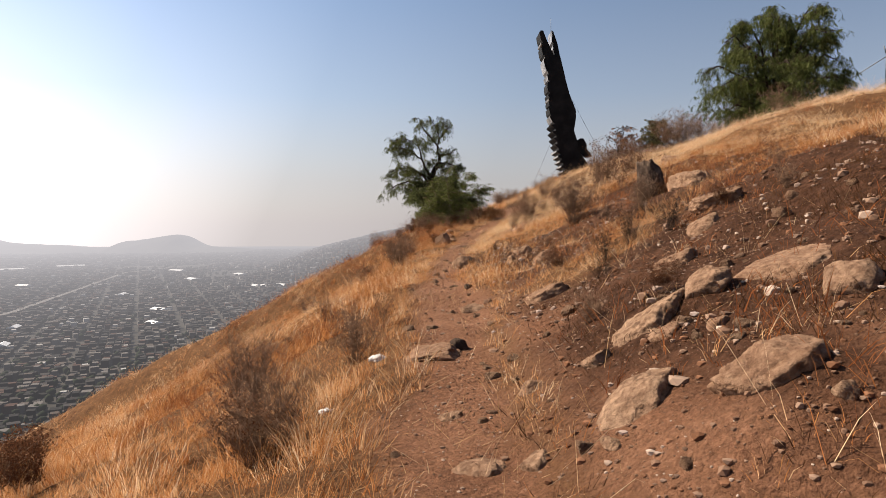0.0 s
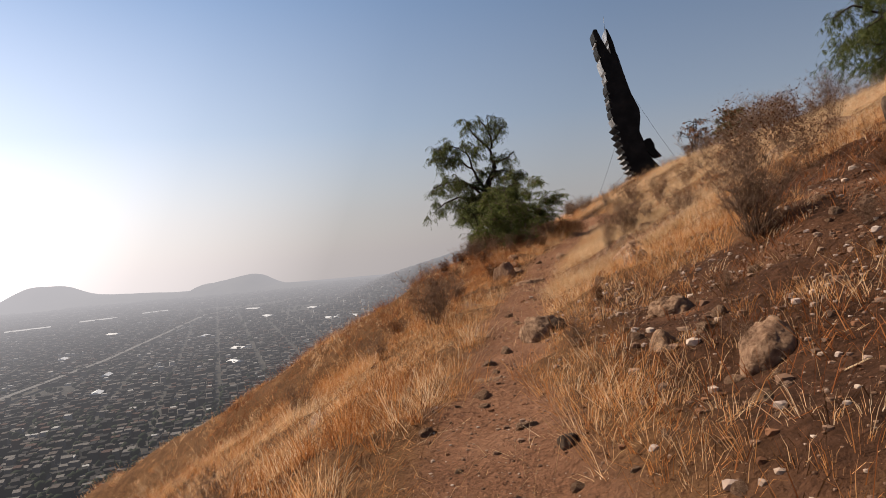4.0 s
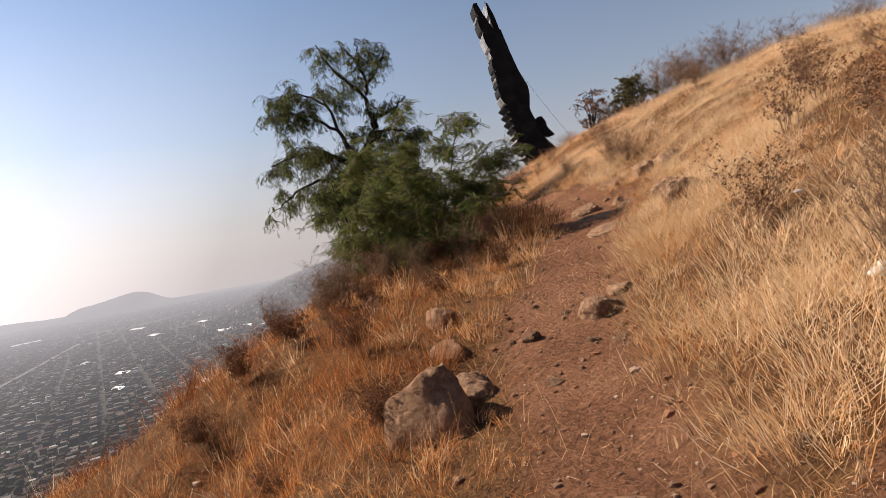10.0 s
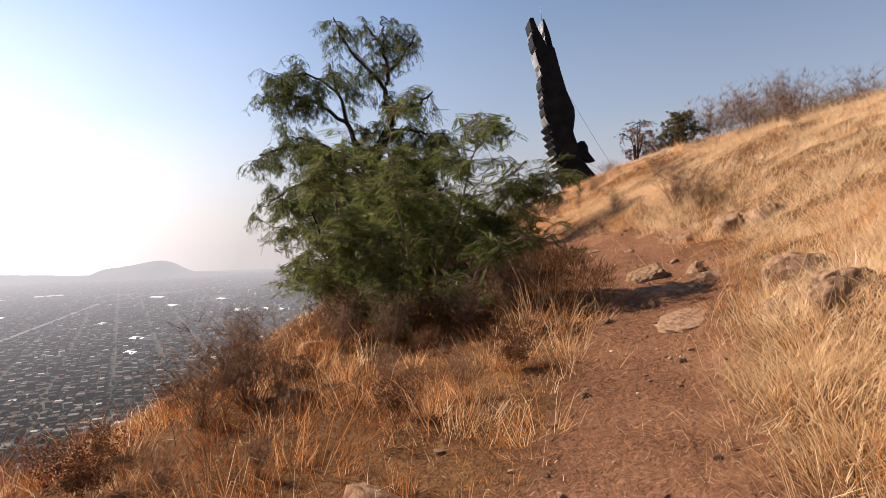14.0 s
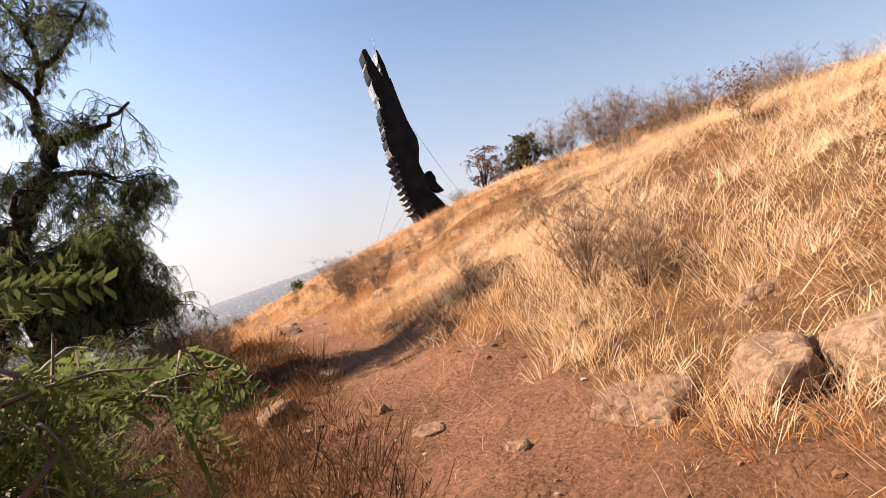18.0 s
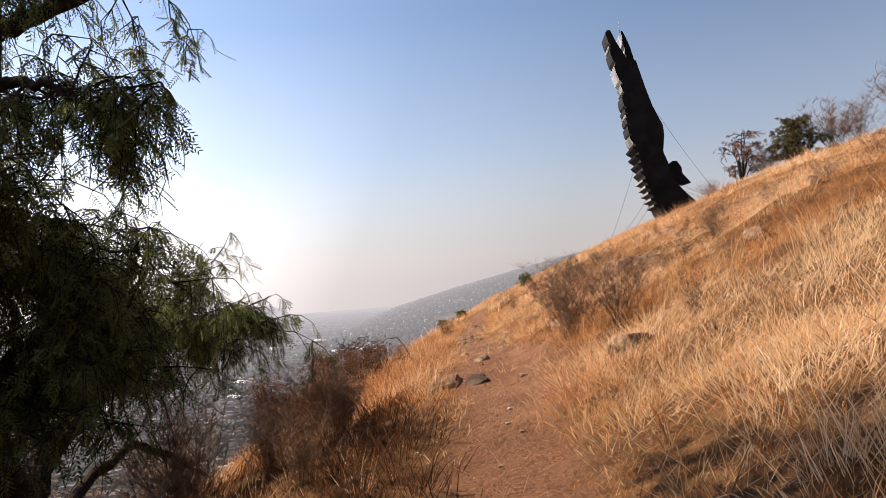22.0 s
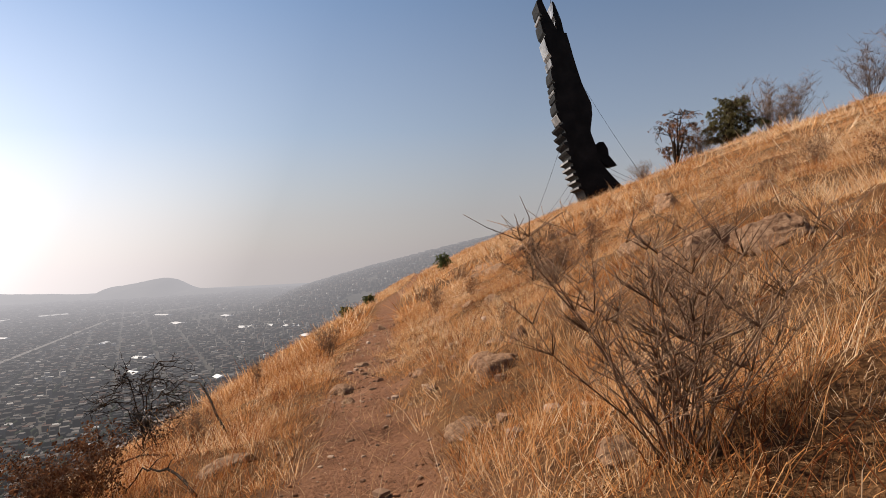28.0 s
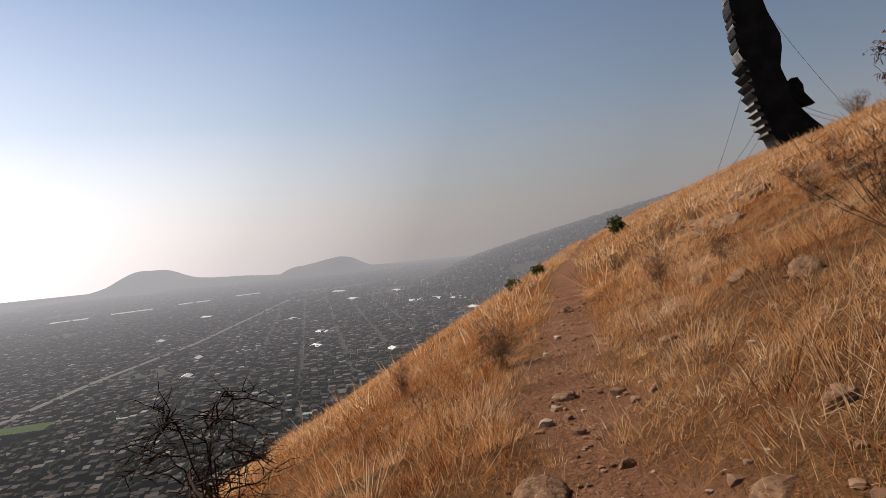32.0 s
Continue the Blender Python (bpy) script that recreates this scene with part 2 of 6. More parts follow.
# ---- ground ----
def spread(fine_lo, fine_hi, step, end_lo, end_hi, grow=1.16):
    vals = list(np.arange(fine_lo, fine_hi, step))
    d, v = step, vals[-1]
    while v < end_hi:
        d *= grow
        v += d
        vals.append(min(v, end_hi))
    d, v, before = step, vals[0], []
    while v > end_lo:
        d *= grow
        v -= d
        before.append(max(v, end_lo))
    return np.array(before[::-1] + vals)


def bare_patch(x, y):
    """A bare stony patch above the trail, short of the first grass bank."""
    u = across(x, y)
    edge = 0.8 * ramp(y, 18.3, 18.9)
    return ramp(u, 0.45 + edge, 0.75 + edge) * (1 - ramp(u + 0.2 * bumps(x, y, 0.7, 18), 2.7, 3.4)) * ramp(y, 16.6, 17.4) * (1 - ramp(y + 0.25 * bumps(x, y, 0.5, 19), 18.9, 19.3))


def soil_share(x, y):
    """How bare the soil is: 1 on the trodden trail and the stony patches, 0 under thick grass."""
    u = across(x, y)
    wobble = 0.16 * bumps(x, y, 1.1, 11) + 0.10 * bumps(x, y, 0.4, 12)
    half = 0.36 + 0.26 * ramp(y, 22, 26) * (1 - ramp(y, 30, 34)) - 0.04 * ramp(y, 40, 46)
    trail = 1 - ramp(np.abs(u - 0.05) + wobble, half - 0.12, half + 0.25)
    patch = 0.5 + 0.5 * bumps(x, y, 2.6, 13) + 0.25 * bumps(x, y, 0.8, 14)
    stony = ramp(u - 0.3 * ramp(y, 6, 9), 0.28, 0.75 + 0.25 * ramp(y, 6, 9)) * (1 - ramp(u, 4.0, 7.5)) * (1 - ramp(y, 14.5, 18.0)) * ramp(patch, 0.05, 0.35)
    right_bare = ramp(u, 0.3, 0.8) * (1 - ramp(u + 0.3 * bumps(x, y, 0.9, 17), 0.7, 1.5)) * ramp(y, 25.5, 27.5) * (1 - ramp(y, 30, 33)) * 0.9
    mid_bare = bare_patch(x, y)
    late_bare = ramp(u, 0.15, 0.4) * (1 - ramp(u + 0.25 * bumps(x, y, 0.7, 97), 0.7, 1.2)) * ramp(y, 34, 35.5) * (1 - ramp(y, 39, 41.5))
    return np.clip(np.maximum.reduce([trail, stony, right_bare, mid_bare, late_bare]), 0, 1)


soil = material("soil", rough=0.95)
at = node(soil, "ShaderNodeAttribute")
at.attribute_name = "bare"
earth = noise_mix(soil, [(0.072, 0.032, 0.017), (0.188, 0.089, 0.049), (0.305, 0.159, 0.094)], 1.3, 12, rough=0.7)
speck = noise_mix(soil, [(0.05, 0.022, 0.011), (0.176, 0.081, 0.044), (0.385, 0.197, 0.118)], 34, 6, lo=0.30, hi=0.72, rough=0.75)
earth = blend(soil, earth, speck, 0.5)
# dark stony humus on the slope where the walk begins
at_h = node(soil, "ShaderNodeAttribute")
at_h.attribute_name = "humus"
humus = noise_mix(soil, [(0.022, 0.0096, 0.005), (0.056, 0.0252, 0.0135), (0.105, 0.049, 0.0275)], 9, 9, rough=0.7)
earth = blend(soil, earth, humus, at_h.outputs["Fac"])
litter = noise_mix(soil, [(0.048, 0.020, 0.009), (0.12, 0.052, 0.022), (0.22, 0.108, 0.046)], 5.0, 8)
straw = noise_mix(soil, [(0.041, 0.021, 0.0117), (0.281, 0.157, 0.0702)], 60, 4, lo=0.38, hi=0.68)
litter = blend(soil, litter, straw, 0.4)
base_colour(soil, blend(soil, litter, earth, at.outputs["Fac"]))
bump_on(soil, 15, 1.0, 0.10, 10)

gx = spread(-4, 7, 0.085, -4700, 4700, 1.12)
gy = spread(-2, 60, 0.09, -1200, 4800)
GX, GY = np.meshgrid(gx, gy)
GZ = ground_z(GX, GY)
nx, ny = len(gx), len(gy)
idx = np.arange(nx * ny).reshape(ny, nx)
quads = np.stack([idx[:-1, :-1], idx[:-1, 1:], idx[1:, 1:], idx[1:, :-1]], -1).reshape(-1, 4)
ground_me = mesh_from("ground", np.stack([GX, GY, GZ], -1).reshape(-1, 3), quads.ravel(), np.full(len(quads), 4), [soil], smooth=True)
ground_me.attributes.new("bare", "FLOAT", "POINT").data.foreach_set("value", soil_share(GX, GY).ravel().astype(np.float32))
humus_share = ramp(across(GX, GY), 0.35, 1.0) * (1 - ramp(GY, 14, 20)) * ramp(bumps(GX, GY, 1.9, 15) + 0.6 * bumps(GX, GY, 0.5, 16), -1.2, -0.2) * 0.95
# the burnt patch with charred twigs
char = np.exp(-(((GX - 2.4) / 1.1) ** 2 + ((GY - 6.1) / 1.3) ** 2) ** 2) * ramp(bumps(GX, GY, 0.6, 20), -0.9, 0.0)
humus_share = np.maximum(humus_share, char)
ground_me.attributes.new("humus", "FLOAT", "POINT").data.foreach_set("value", humus_share.ravel().astype(np.float32))
ground = tagged(new("ground", ground_me), "dry grassy hillside with a trodden earth trail above a wide plain", "ground", kind="structure")


# ---- materials ----
def tinted(name, colours, rough=0.9, glow=0.35, attr="tint"):
    """Dry or green foliage: colour by tuft and by blade, with light passing through."""
    m = bpy.data.materials.new(name)
    m.use_nodes = True
    m.node_tree.nodes.remove(m.node_tree.nodes["Principled BSDF"])
    geo = node(m, "ShaderNodeNewGeometry")
    att = node(m, "ShaderNodeAttribute")
    att.attribute_name = attr
    mixv = node(m, "ShaderNodeMath")
    mixv.operation = "MULTIPLY_ADD"
    wire(m, geo.outputs["Random Per Island"], mixv.inputs[0])
    mixv.inputs[1].default_value = 0.45
    half = node(m, "ShaderNodeMath")
    half.operation = "MULTIPLY"
    half.inputs[1].default_value = 0.55
    wire(m, att.outputs["Fac"], half.inputs[0])
    wire(m, half.outputs[0], mixv.inputs[2])
    cr = node(m, "ShaderNodeValToRGB")
    els = cr.color_ramp.elements
    for i, c in enumerate(colours):
        p = i / (len(colours) - 1)
        e = els[i] if i < 2 else els.new(p)
        e.position, e.color = p, (*c, 1)
    wire(m, mixv.outputs[0], cr.inputs["Fac"])
    dif = node(m, "ShaderNodeBsdfDiffuse")
    tra = node(m, "ShaderNodeBsdfTranslucent")
    mx = node(m, "ShaderNodeMixShader", Fac=glow)
    for n in (dif, tra):
        wire(m, cr.outputs["Color"], n.inputs["Color"])
    wire(m, dif.outputs[0], mx.inputs[1])
    wire(m, tra.outputs[0], mx.inputs[2])
    wire(m, mx.outputs[0], m.node_tree.nodes["Material Output"].inputs["Surface"])
    return m


golden = tinted("dry_grass", [(0.12, 0.037, 0.012), (0.36, 0.135, 0.044), (0.58, 0.272, 0.097), (0.74, 0.50, 0.29), (0.86, 0.69, 0.49)], glow=0.42)
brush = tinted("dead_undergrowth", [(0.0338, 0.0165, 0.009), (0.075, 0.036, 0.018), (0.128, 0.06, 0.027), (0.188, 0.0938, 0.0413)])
rusty = tinted("rusty_weed", [(0.06, 0.02, 0.009), (0.17, 0.055, 0.021), (0.30, 0.105, 0.038), (0.44, 0.19, 0.072)])
dead_leaf = tinted("dead_leaf", [(0.0525, 0.0255, 0.015), (0.128, 0.0562, 0.0285), (0.21, 0.0938, 0.0435), (0.285, 0.15, 0.075)])
pale = tinted("pale_straw", [(0.28, 0.145, 0.065), (0.56, 0.365, 0.19), (0.76, 0.58, 0.38)])
leafy = tinted("pepper_leaf", [(0.042, 0.052, 0.014), (0.09, 0.106, 0.03), (0.14, 0.152, 0.05), (0.21, 0.21, 0.095)], glow=0.38)
dusty_leaf = tinted("dusty_leaf", [(0.05, 0.045, 0.02), (0.095, 0.083, 0.038), (0.14, 0.12, 0.06), (0.20, 0.168, 0.098)], glow=0.3)
leafy_dark = tinted("old_pepper_leaf", [(0.036, 0.046, 0.016), (0.082, 0.096, 0.034), (0.135, 0.148, 0.058), (0.21, 0.21, 0.10)], glow=0.42)
crest_leaf = tinted("crest_pepper_leaf", [(0.032, 0.042, 0.013), (0.072, 0.088, 0.027), (0.122, 0.134, 0.045), (0.19, 0.19, 0.09)], glow=0.35)
spiky = tinted("yucca_leaf", [(0.03, 0.05, 0.02), (0.08, 0.11, 0.04)])

bark = material("bark", rough=0.95)
base_colour(bark, noise_mix(bark, [(0.014, 0.010, 0.008), (0.036, 0.025, 0.019), (0.075, 0.053, 0.04)], 14, 8))
bump_on(bark, 40, 0.9, 0.03)
twig = material("dry_twig", rough=0.9)
base_colour(twig, noise_mix(twig, [(0.0756, 0.0425, 0.0284), (0.17, 0.102, 0.0662), (0.284, 0.189, 0.123)], 9, 5))
pale_twig = material("grey_twig", rough=0.9)
base_colour(pale_twig, noise_mix(pale_twig, [(0.0884, 0.0578, 0.0442), (0.15, 0.105, 0.085), (0.204, 0.15, 0.122)], 5, 4))

stone = material("field_stone", rough=0.9)
info = node(stone, "ShaderNodeObjectInfo")
s_a = noise_mix(stone, [(0.11, 0.057, 0.033), (0.245, 0.14, 0.085), (0.39, 0.25, 0.162)], 4.2, 12)
s_b = noise_mix(stone, [(0.055, 0.032, 0.021), (0.42, 0.275, 0.178)], 23, 10, lo=0.36, hi=0.68)
s_c = blend(stone, s_a, s_b, 0.6)
shade = node(stone, "ShaderNodeMapRange")
wire(stone, info.outputs["Random"], shade.inputs["Value"])
shade.inputs["To Min"].default_value, shade.inputs["To Max"].default_value = 0.05, 0.45
base_colour(stone, blend(stone, s_c, (0.185, 0.092, 0.053), shade.outputs["Result"]))
bump_on(stone, 14, 1.0, 0.06, 12)
dark_stone = material("dark_stone", rough=0.85)
base_colour(dark_stone, noise_mix(dark_stone, [(0.02, 0.013, 0.010), (0.055, 0.036, 0.026), (0.14, 0.095, 0.066)], 5, 9))
bump_on(dark_stone, 14, 0.9, 0.05, 10)
pebble = material("pebble", rough=0.9)
pg = node(pebble, "ShaderNodeNewGeometry")
pr = node(pebble, "ShaderNodeValToRGB")
for i, c in enumerate([(0.11, 0.06, 0.038), (0.17, 0.098, 0.063), (0.23, 0.145, 0.10), (0.42, 0.32, 0.25)]):
    e = pr.color_ramp.elements[i] if i < 2 else pr.color_ramp.elements.new(i / 3)
    e.position, e.color = (0, 0.45, 0.8, 1.0)[i], (*c, 1)
wire(pebble, pg.outputs["Random Per Island"], pr.inputs["Fac"])
base_colour(pebble, pr.outputs["Color"])

pale_pebble = material("pale_pebble", rough=0.92)
pp = node(pale_pebble, "ShaderNodeNewGeometry")
pc = node(pale_pebble, "ShaderNodeValToRGB")
for i, c in enumerate([(0.10, 0.058, 0.038), (0.20, 0.128, 0.092), (0.30, 0.212, 0.165), (0.40, 0.31, 0.26)]):
    e = pc.color_ramp.elements[i] if i < 2 else pc.color_ramp.elements.new(i / 3)
    e.position, e.color = (0, 0.4, 0.75, 1.0)[i], (*c, 1)
wire(pale_pebble, pp.outputs["Random Per Island"], pc.inputs["Fac"])
base_colour(pale_pebble, pc.outputs["Color"])

clod = material("clod", rough=1.0)
cg = node(clod, "ShaderNodeNewGeometry")
cr_ = node(clod, "ShaderNodeValToRGB")
cr_.color_ramp.elements[0].color, cr_.color_ramp.elements[1].color = (0.09, 0.041, 0.022, 1), (0.21, 0.10, 0.055, 1)
wire(clod, cg.outputs["Random Per Island"], cr_.inputs["Fac"])
base_colour(clod, cr_.outputs["Color"])

black_steel = material("black_steel", (0.012, 0.012, 0.013), 0.7)
black_steel.node_tree.nodes["Principled BSDF"].inputs["Specular IOR Level"].default_value = 0.15
base_colour(black_steel, noise_mix(black_steel, [(0.003, 0.003, 0.003), (0.008, 0.0075, 0.007), (0.016, 0.014, 0.013)], 0.5, 6))
# paler metal for plate edges: the sun's glint on them put into the material
raw_steel = material("raw_steel", (0.4, 0.38, 0.36), 0.42, 0.85)
base_colour(raw_steel, noise_mix(raw_steel, [(0.10, 0.09, 0.085), (0.34, 0.32, 0.30), (0.60, 0.57, 0.54)], 0.35, 5))
galvanised = material("galvanised_steel", (0.35, 0.35, 0.36), 0.5, 0.7)
base_colour(galvanised, noise_mix(galvanised, [(0.08, 0.075, 0.07), (0.20, 0.19, 0.18)], 6, 4))
white_paint = material("white_paint", (0.75, 0.74, 0.72), 0.6)
plastic = material("white_plastic", (0.78, 0.78, 0.77), 0.35)
base_colour(plastic, noise_mix(plastic, [(0.34, 0.32, 0.29), (0.62, 0.61, 0.59)], 22, 4))
red_paint = material("red_paint", (0.45, 0.06, 0.04), 0.5)


# the far plain through kilometres of dusty air: haze painted into the backdrop's materials as emission
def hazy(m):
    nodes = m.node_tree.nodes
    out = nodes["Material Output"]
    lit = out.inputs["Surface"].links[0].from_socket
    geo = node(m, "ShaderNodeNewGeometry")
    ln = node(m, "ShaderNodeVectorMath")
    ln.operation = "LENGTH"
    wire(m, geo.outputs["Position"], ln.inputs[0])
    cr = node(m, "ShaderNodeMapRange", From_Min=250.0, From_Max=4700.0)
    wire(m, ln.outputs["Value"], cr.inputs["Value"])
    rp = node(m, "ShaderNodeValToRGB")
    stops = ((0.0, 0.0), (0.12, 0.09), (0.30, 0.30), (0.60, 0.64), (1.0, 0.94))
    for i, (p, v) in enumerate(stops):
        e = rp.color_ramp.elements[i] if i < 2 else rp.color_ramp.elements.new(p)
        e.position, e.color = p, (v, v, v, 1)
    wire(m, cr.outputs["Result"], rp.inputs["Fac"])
    # the painted haze glows more towards the sun
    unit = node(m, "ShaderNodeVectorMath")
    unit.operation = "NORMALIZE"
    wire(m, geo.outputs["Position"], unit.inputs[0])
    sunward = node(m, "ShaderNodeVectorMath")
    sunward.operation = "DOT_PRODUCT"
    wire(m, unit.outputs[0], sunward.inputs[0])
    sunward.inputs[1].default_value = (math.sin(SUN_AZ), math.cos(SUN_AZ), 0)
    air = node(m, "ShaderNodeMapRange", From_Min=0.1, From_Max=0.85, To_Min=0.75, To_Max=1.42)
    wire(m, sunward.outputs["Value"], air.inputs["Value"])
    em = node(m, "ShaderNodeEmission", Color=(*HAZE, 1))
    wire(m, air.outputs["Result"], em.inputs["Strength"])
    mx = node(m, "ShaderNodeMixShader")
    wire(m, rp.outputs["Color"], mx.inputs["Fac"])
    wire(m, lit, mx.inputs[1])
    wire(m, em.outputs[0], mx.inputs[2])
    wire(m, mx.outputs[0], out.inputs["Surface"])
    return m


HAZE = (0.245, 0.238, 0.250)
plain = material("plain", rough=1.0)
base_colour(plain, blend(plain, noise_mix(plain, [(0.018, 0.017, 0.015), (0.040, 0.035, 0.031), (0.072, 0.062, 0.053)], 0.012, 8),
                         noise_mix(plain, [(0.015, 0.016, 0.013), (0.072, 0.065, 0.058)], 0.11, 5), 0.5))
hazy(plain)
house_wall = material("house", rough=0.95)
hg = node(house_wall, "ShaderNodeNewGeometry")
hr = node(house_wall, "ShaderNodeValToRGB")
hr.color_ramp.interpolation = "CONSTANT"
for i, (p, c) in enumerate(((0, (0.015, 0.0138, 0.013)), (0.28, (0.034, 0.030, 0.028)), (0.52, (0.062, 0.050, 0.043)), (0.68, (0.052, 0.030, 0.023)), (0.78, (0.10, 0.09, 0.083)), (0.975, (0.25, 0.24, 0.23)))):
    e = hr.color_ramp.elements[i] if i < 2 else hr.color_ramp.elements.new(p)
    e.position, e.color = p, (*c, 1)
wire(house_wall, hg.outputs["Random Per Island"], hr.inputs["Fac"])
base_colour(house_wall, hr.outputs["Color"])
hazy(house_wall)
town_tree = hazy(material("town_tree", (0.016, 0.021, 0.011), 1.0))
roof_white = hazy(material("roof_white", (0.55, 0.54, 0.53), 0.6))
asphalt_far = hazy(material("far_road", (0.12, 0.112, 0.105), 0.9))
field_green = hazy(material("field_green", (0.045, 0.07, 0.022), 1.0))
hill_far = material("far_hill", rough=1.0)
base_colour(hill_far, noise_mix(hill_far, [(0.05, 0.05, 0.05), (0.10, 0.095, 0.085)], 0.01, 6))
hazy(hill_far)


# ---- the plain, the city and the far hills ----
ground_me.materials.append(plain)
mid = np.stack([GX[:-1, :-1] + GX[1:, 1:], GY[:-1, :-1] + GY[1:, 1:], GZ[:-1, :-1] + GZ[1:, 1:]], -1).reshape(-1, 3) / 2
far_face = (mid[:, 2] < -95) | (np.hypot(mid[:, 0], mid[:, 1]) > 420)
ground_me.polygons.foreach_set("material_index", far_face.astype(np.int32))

rng = np.random.default_rng(5)


def boxes_mesh(name, cx, cy, z0, w, d, h, turn, mats):
    """Many flat-roofed blocks in one mesh."""
    n = len(cx)
    unit = np.array([(-.5, -.5, 0), (.5, -.5, 0), (.5, .5, 0), (-.5, .5, 0), (-.5, -.5, 1), (.5, -.5, 1), (.5, .5, 1), (-.5, .5, 1)])
    v = unit[None] * np.stack([w, d, h], -1)[:, None, :]
    c, s = np.cos(turn)[:, None], np.sin(turn)[:, None]
    X = v[..., 0] * c - v[..., 1] * s + cx[:, None]
    Y = v[..., 0] * s + v[..., 1] * c + cy[:, None]
    Z = v[..., 2] + z0[:, None]
    f = np.array([(4, 5, 6, 7), (0, 1, 5, 4), (1, 2, 6, 5), (2, 3, 7, 6), (3, 0, 4, 7)])
    faces = (f[None] + 8 * np.arange(n)[:, None, None]).reshape(-1)
    return mesh_from(name, np.stack([X, Y, Z], -1).reshape(-1, 3), faces, np.full(n * 5, 4), mats)


def far_rise(x, y):
    """The town-covered mountainside beyond the end of the ridge."""
    x, y = np.asarray(x, float), np.asarray(y, float)
    side = np.clip((x + 0.10 * (y - 3000) + 690) / 1100, 0, 1.5)
    return 245 * side ** 0.85 * ramp(y, 1350, 3000) * (1 - ramp(y, 3600, 4600)) + 3 * bumps(x, y, 160, 31) * ramp(y, 1350, 2200) * side


def city_houses():
    a = radians(24)
    i, j = np.meshgrid(np.arange(-420, 300), np.arange(15, 420))
    i, j = i.ravel().astype(float), j.ravel().astype(float)
    # streets every six lots one way and every fifteen the other
    p = i * 9.5 + np.floor(i / 6) * 9.0
    q = j * 10.5 + np.floor(j / 15) * 10.0
    x = p * math.cos(a) - q * math.sin(a) + rng.normal(0, 0.9, len(p))
    y = p * math.sin(a) + q * math.cos(a) + rng.normal(0, 0.9, len(p))
    r = np.hypot(x, y)
    az = np.degrees(np.arctan2(x, y))
    keep = (az > -58) & (az < 24) & (r < 4300) & (y > 120) & (ground_z(x, y) + 0 < CITY_Z + 9)
    keep &= rng.random(len(x)) < np.clip(0.9 * np.minimum(1, 1500 / r) ** 1.1, 0, 1)
    keep &= bumps(x, y, 230, 21) > -0.62
    x, y, r = x[keep], y[keep], r[keep]
    grow = np.maximum(1, r / 1900)
    n = len(x)
    w, d = rng.uniform(5, 9.5, n) * grow, rng.uniform(6, 10.5, n) * grow
    h = rng.choice([3, 3.2, 5.6, 6, 8.4], n) * rng.uniform(0.85, 1.15, n)
    return boxes_mesh("city_houses", x, y, ground_z(x, y) + far_rise(x, y) - 1.0, w, d, h + 1.0, a + rng.normal(0, 0.10, n), [house_wall])


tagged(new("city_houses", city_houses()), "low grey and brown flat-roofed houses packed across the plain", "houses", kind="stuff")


def town_trees():
    n = 7000
    az, r = np.radians(rng.uniform(-55, 20, n)), 380 * np.exp(rng.uniform(0, 2.35, n))
    x, y = r * np.sin(az), r * np.cos(az)
    keep = (ground_z(x, y) < CITY_Z + 12) & (bumps(x, y, 140, 22) > -0.1)
    x, y, r = x[keep], y[keep], r[keep]
    bm = bmesh.new()
    bmesh.ops.create_icosphere(bm, subdivisions=1, radius=1)
    t = np.array([v.co[:] for v in bm.verts])
    f = np.array([[v.index for v in fc.verts] for fc in bm.faces])
    bm.free()
    k, nv = len(x), len(t)
    s = np.stack([rng.uniform(2.5, 5.5, k), rng.uniform(2.5, 5.5, k), rng.uniform(2.5, 5, k)], -1)
    v = t[None] * s[:, None, :] * rng.uniform(0.65, 1.25, (k, nv, 1))
    v += np.stack([x, y, ground_z(x, y) + far_rise(x, y) + 3.5], -1)[:, None, :]
    faces = (f[None] + nv * np.arange(k)[:, None, None]).reshape(-1)
    return mesh_from("town_trees", v.reshape(-1, 3), faces, np.full(k * len(f), 3), [town_tree], smooth=True)


tagged(new("town_trees", town_trees()), "dark tree crowns scattered among the far houses", "trees", kind="stuff")

# the mountainside and the two lone hills on the horizon
hx, hy = np.meshgrid(np.linspace(-1100, 2600, 90), np.linspace(1350, 4600, 60))
hz = CITY_Z - 2 + far_rise(hx, hy)
hid = np.arange(hx.size).reshape(hx.shape)
hq = np.stack([hid[:-1, :-1], hid[:-1, 1:], hid[1:, 1:], hid[1:, :-1]], -1).reshape(-1)
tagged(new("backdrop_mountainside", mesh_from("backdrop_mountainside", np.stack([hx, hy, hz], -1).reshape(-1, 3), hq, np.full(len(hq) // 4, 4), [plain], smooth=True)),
       "long hazy mountainside built over with pale houses", "mountain", kind="structure")


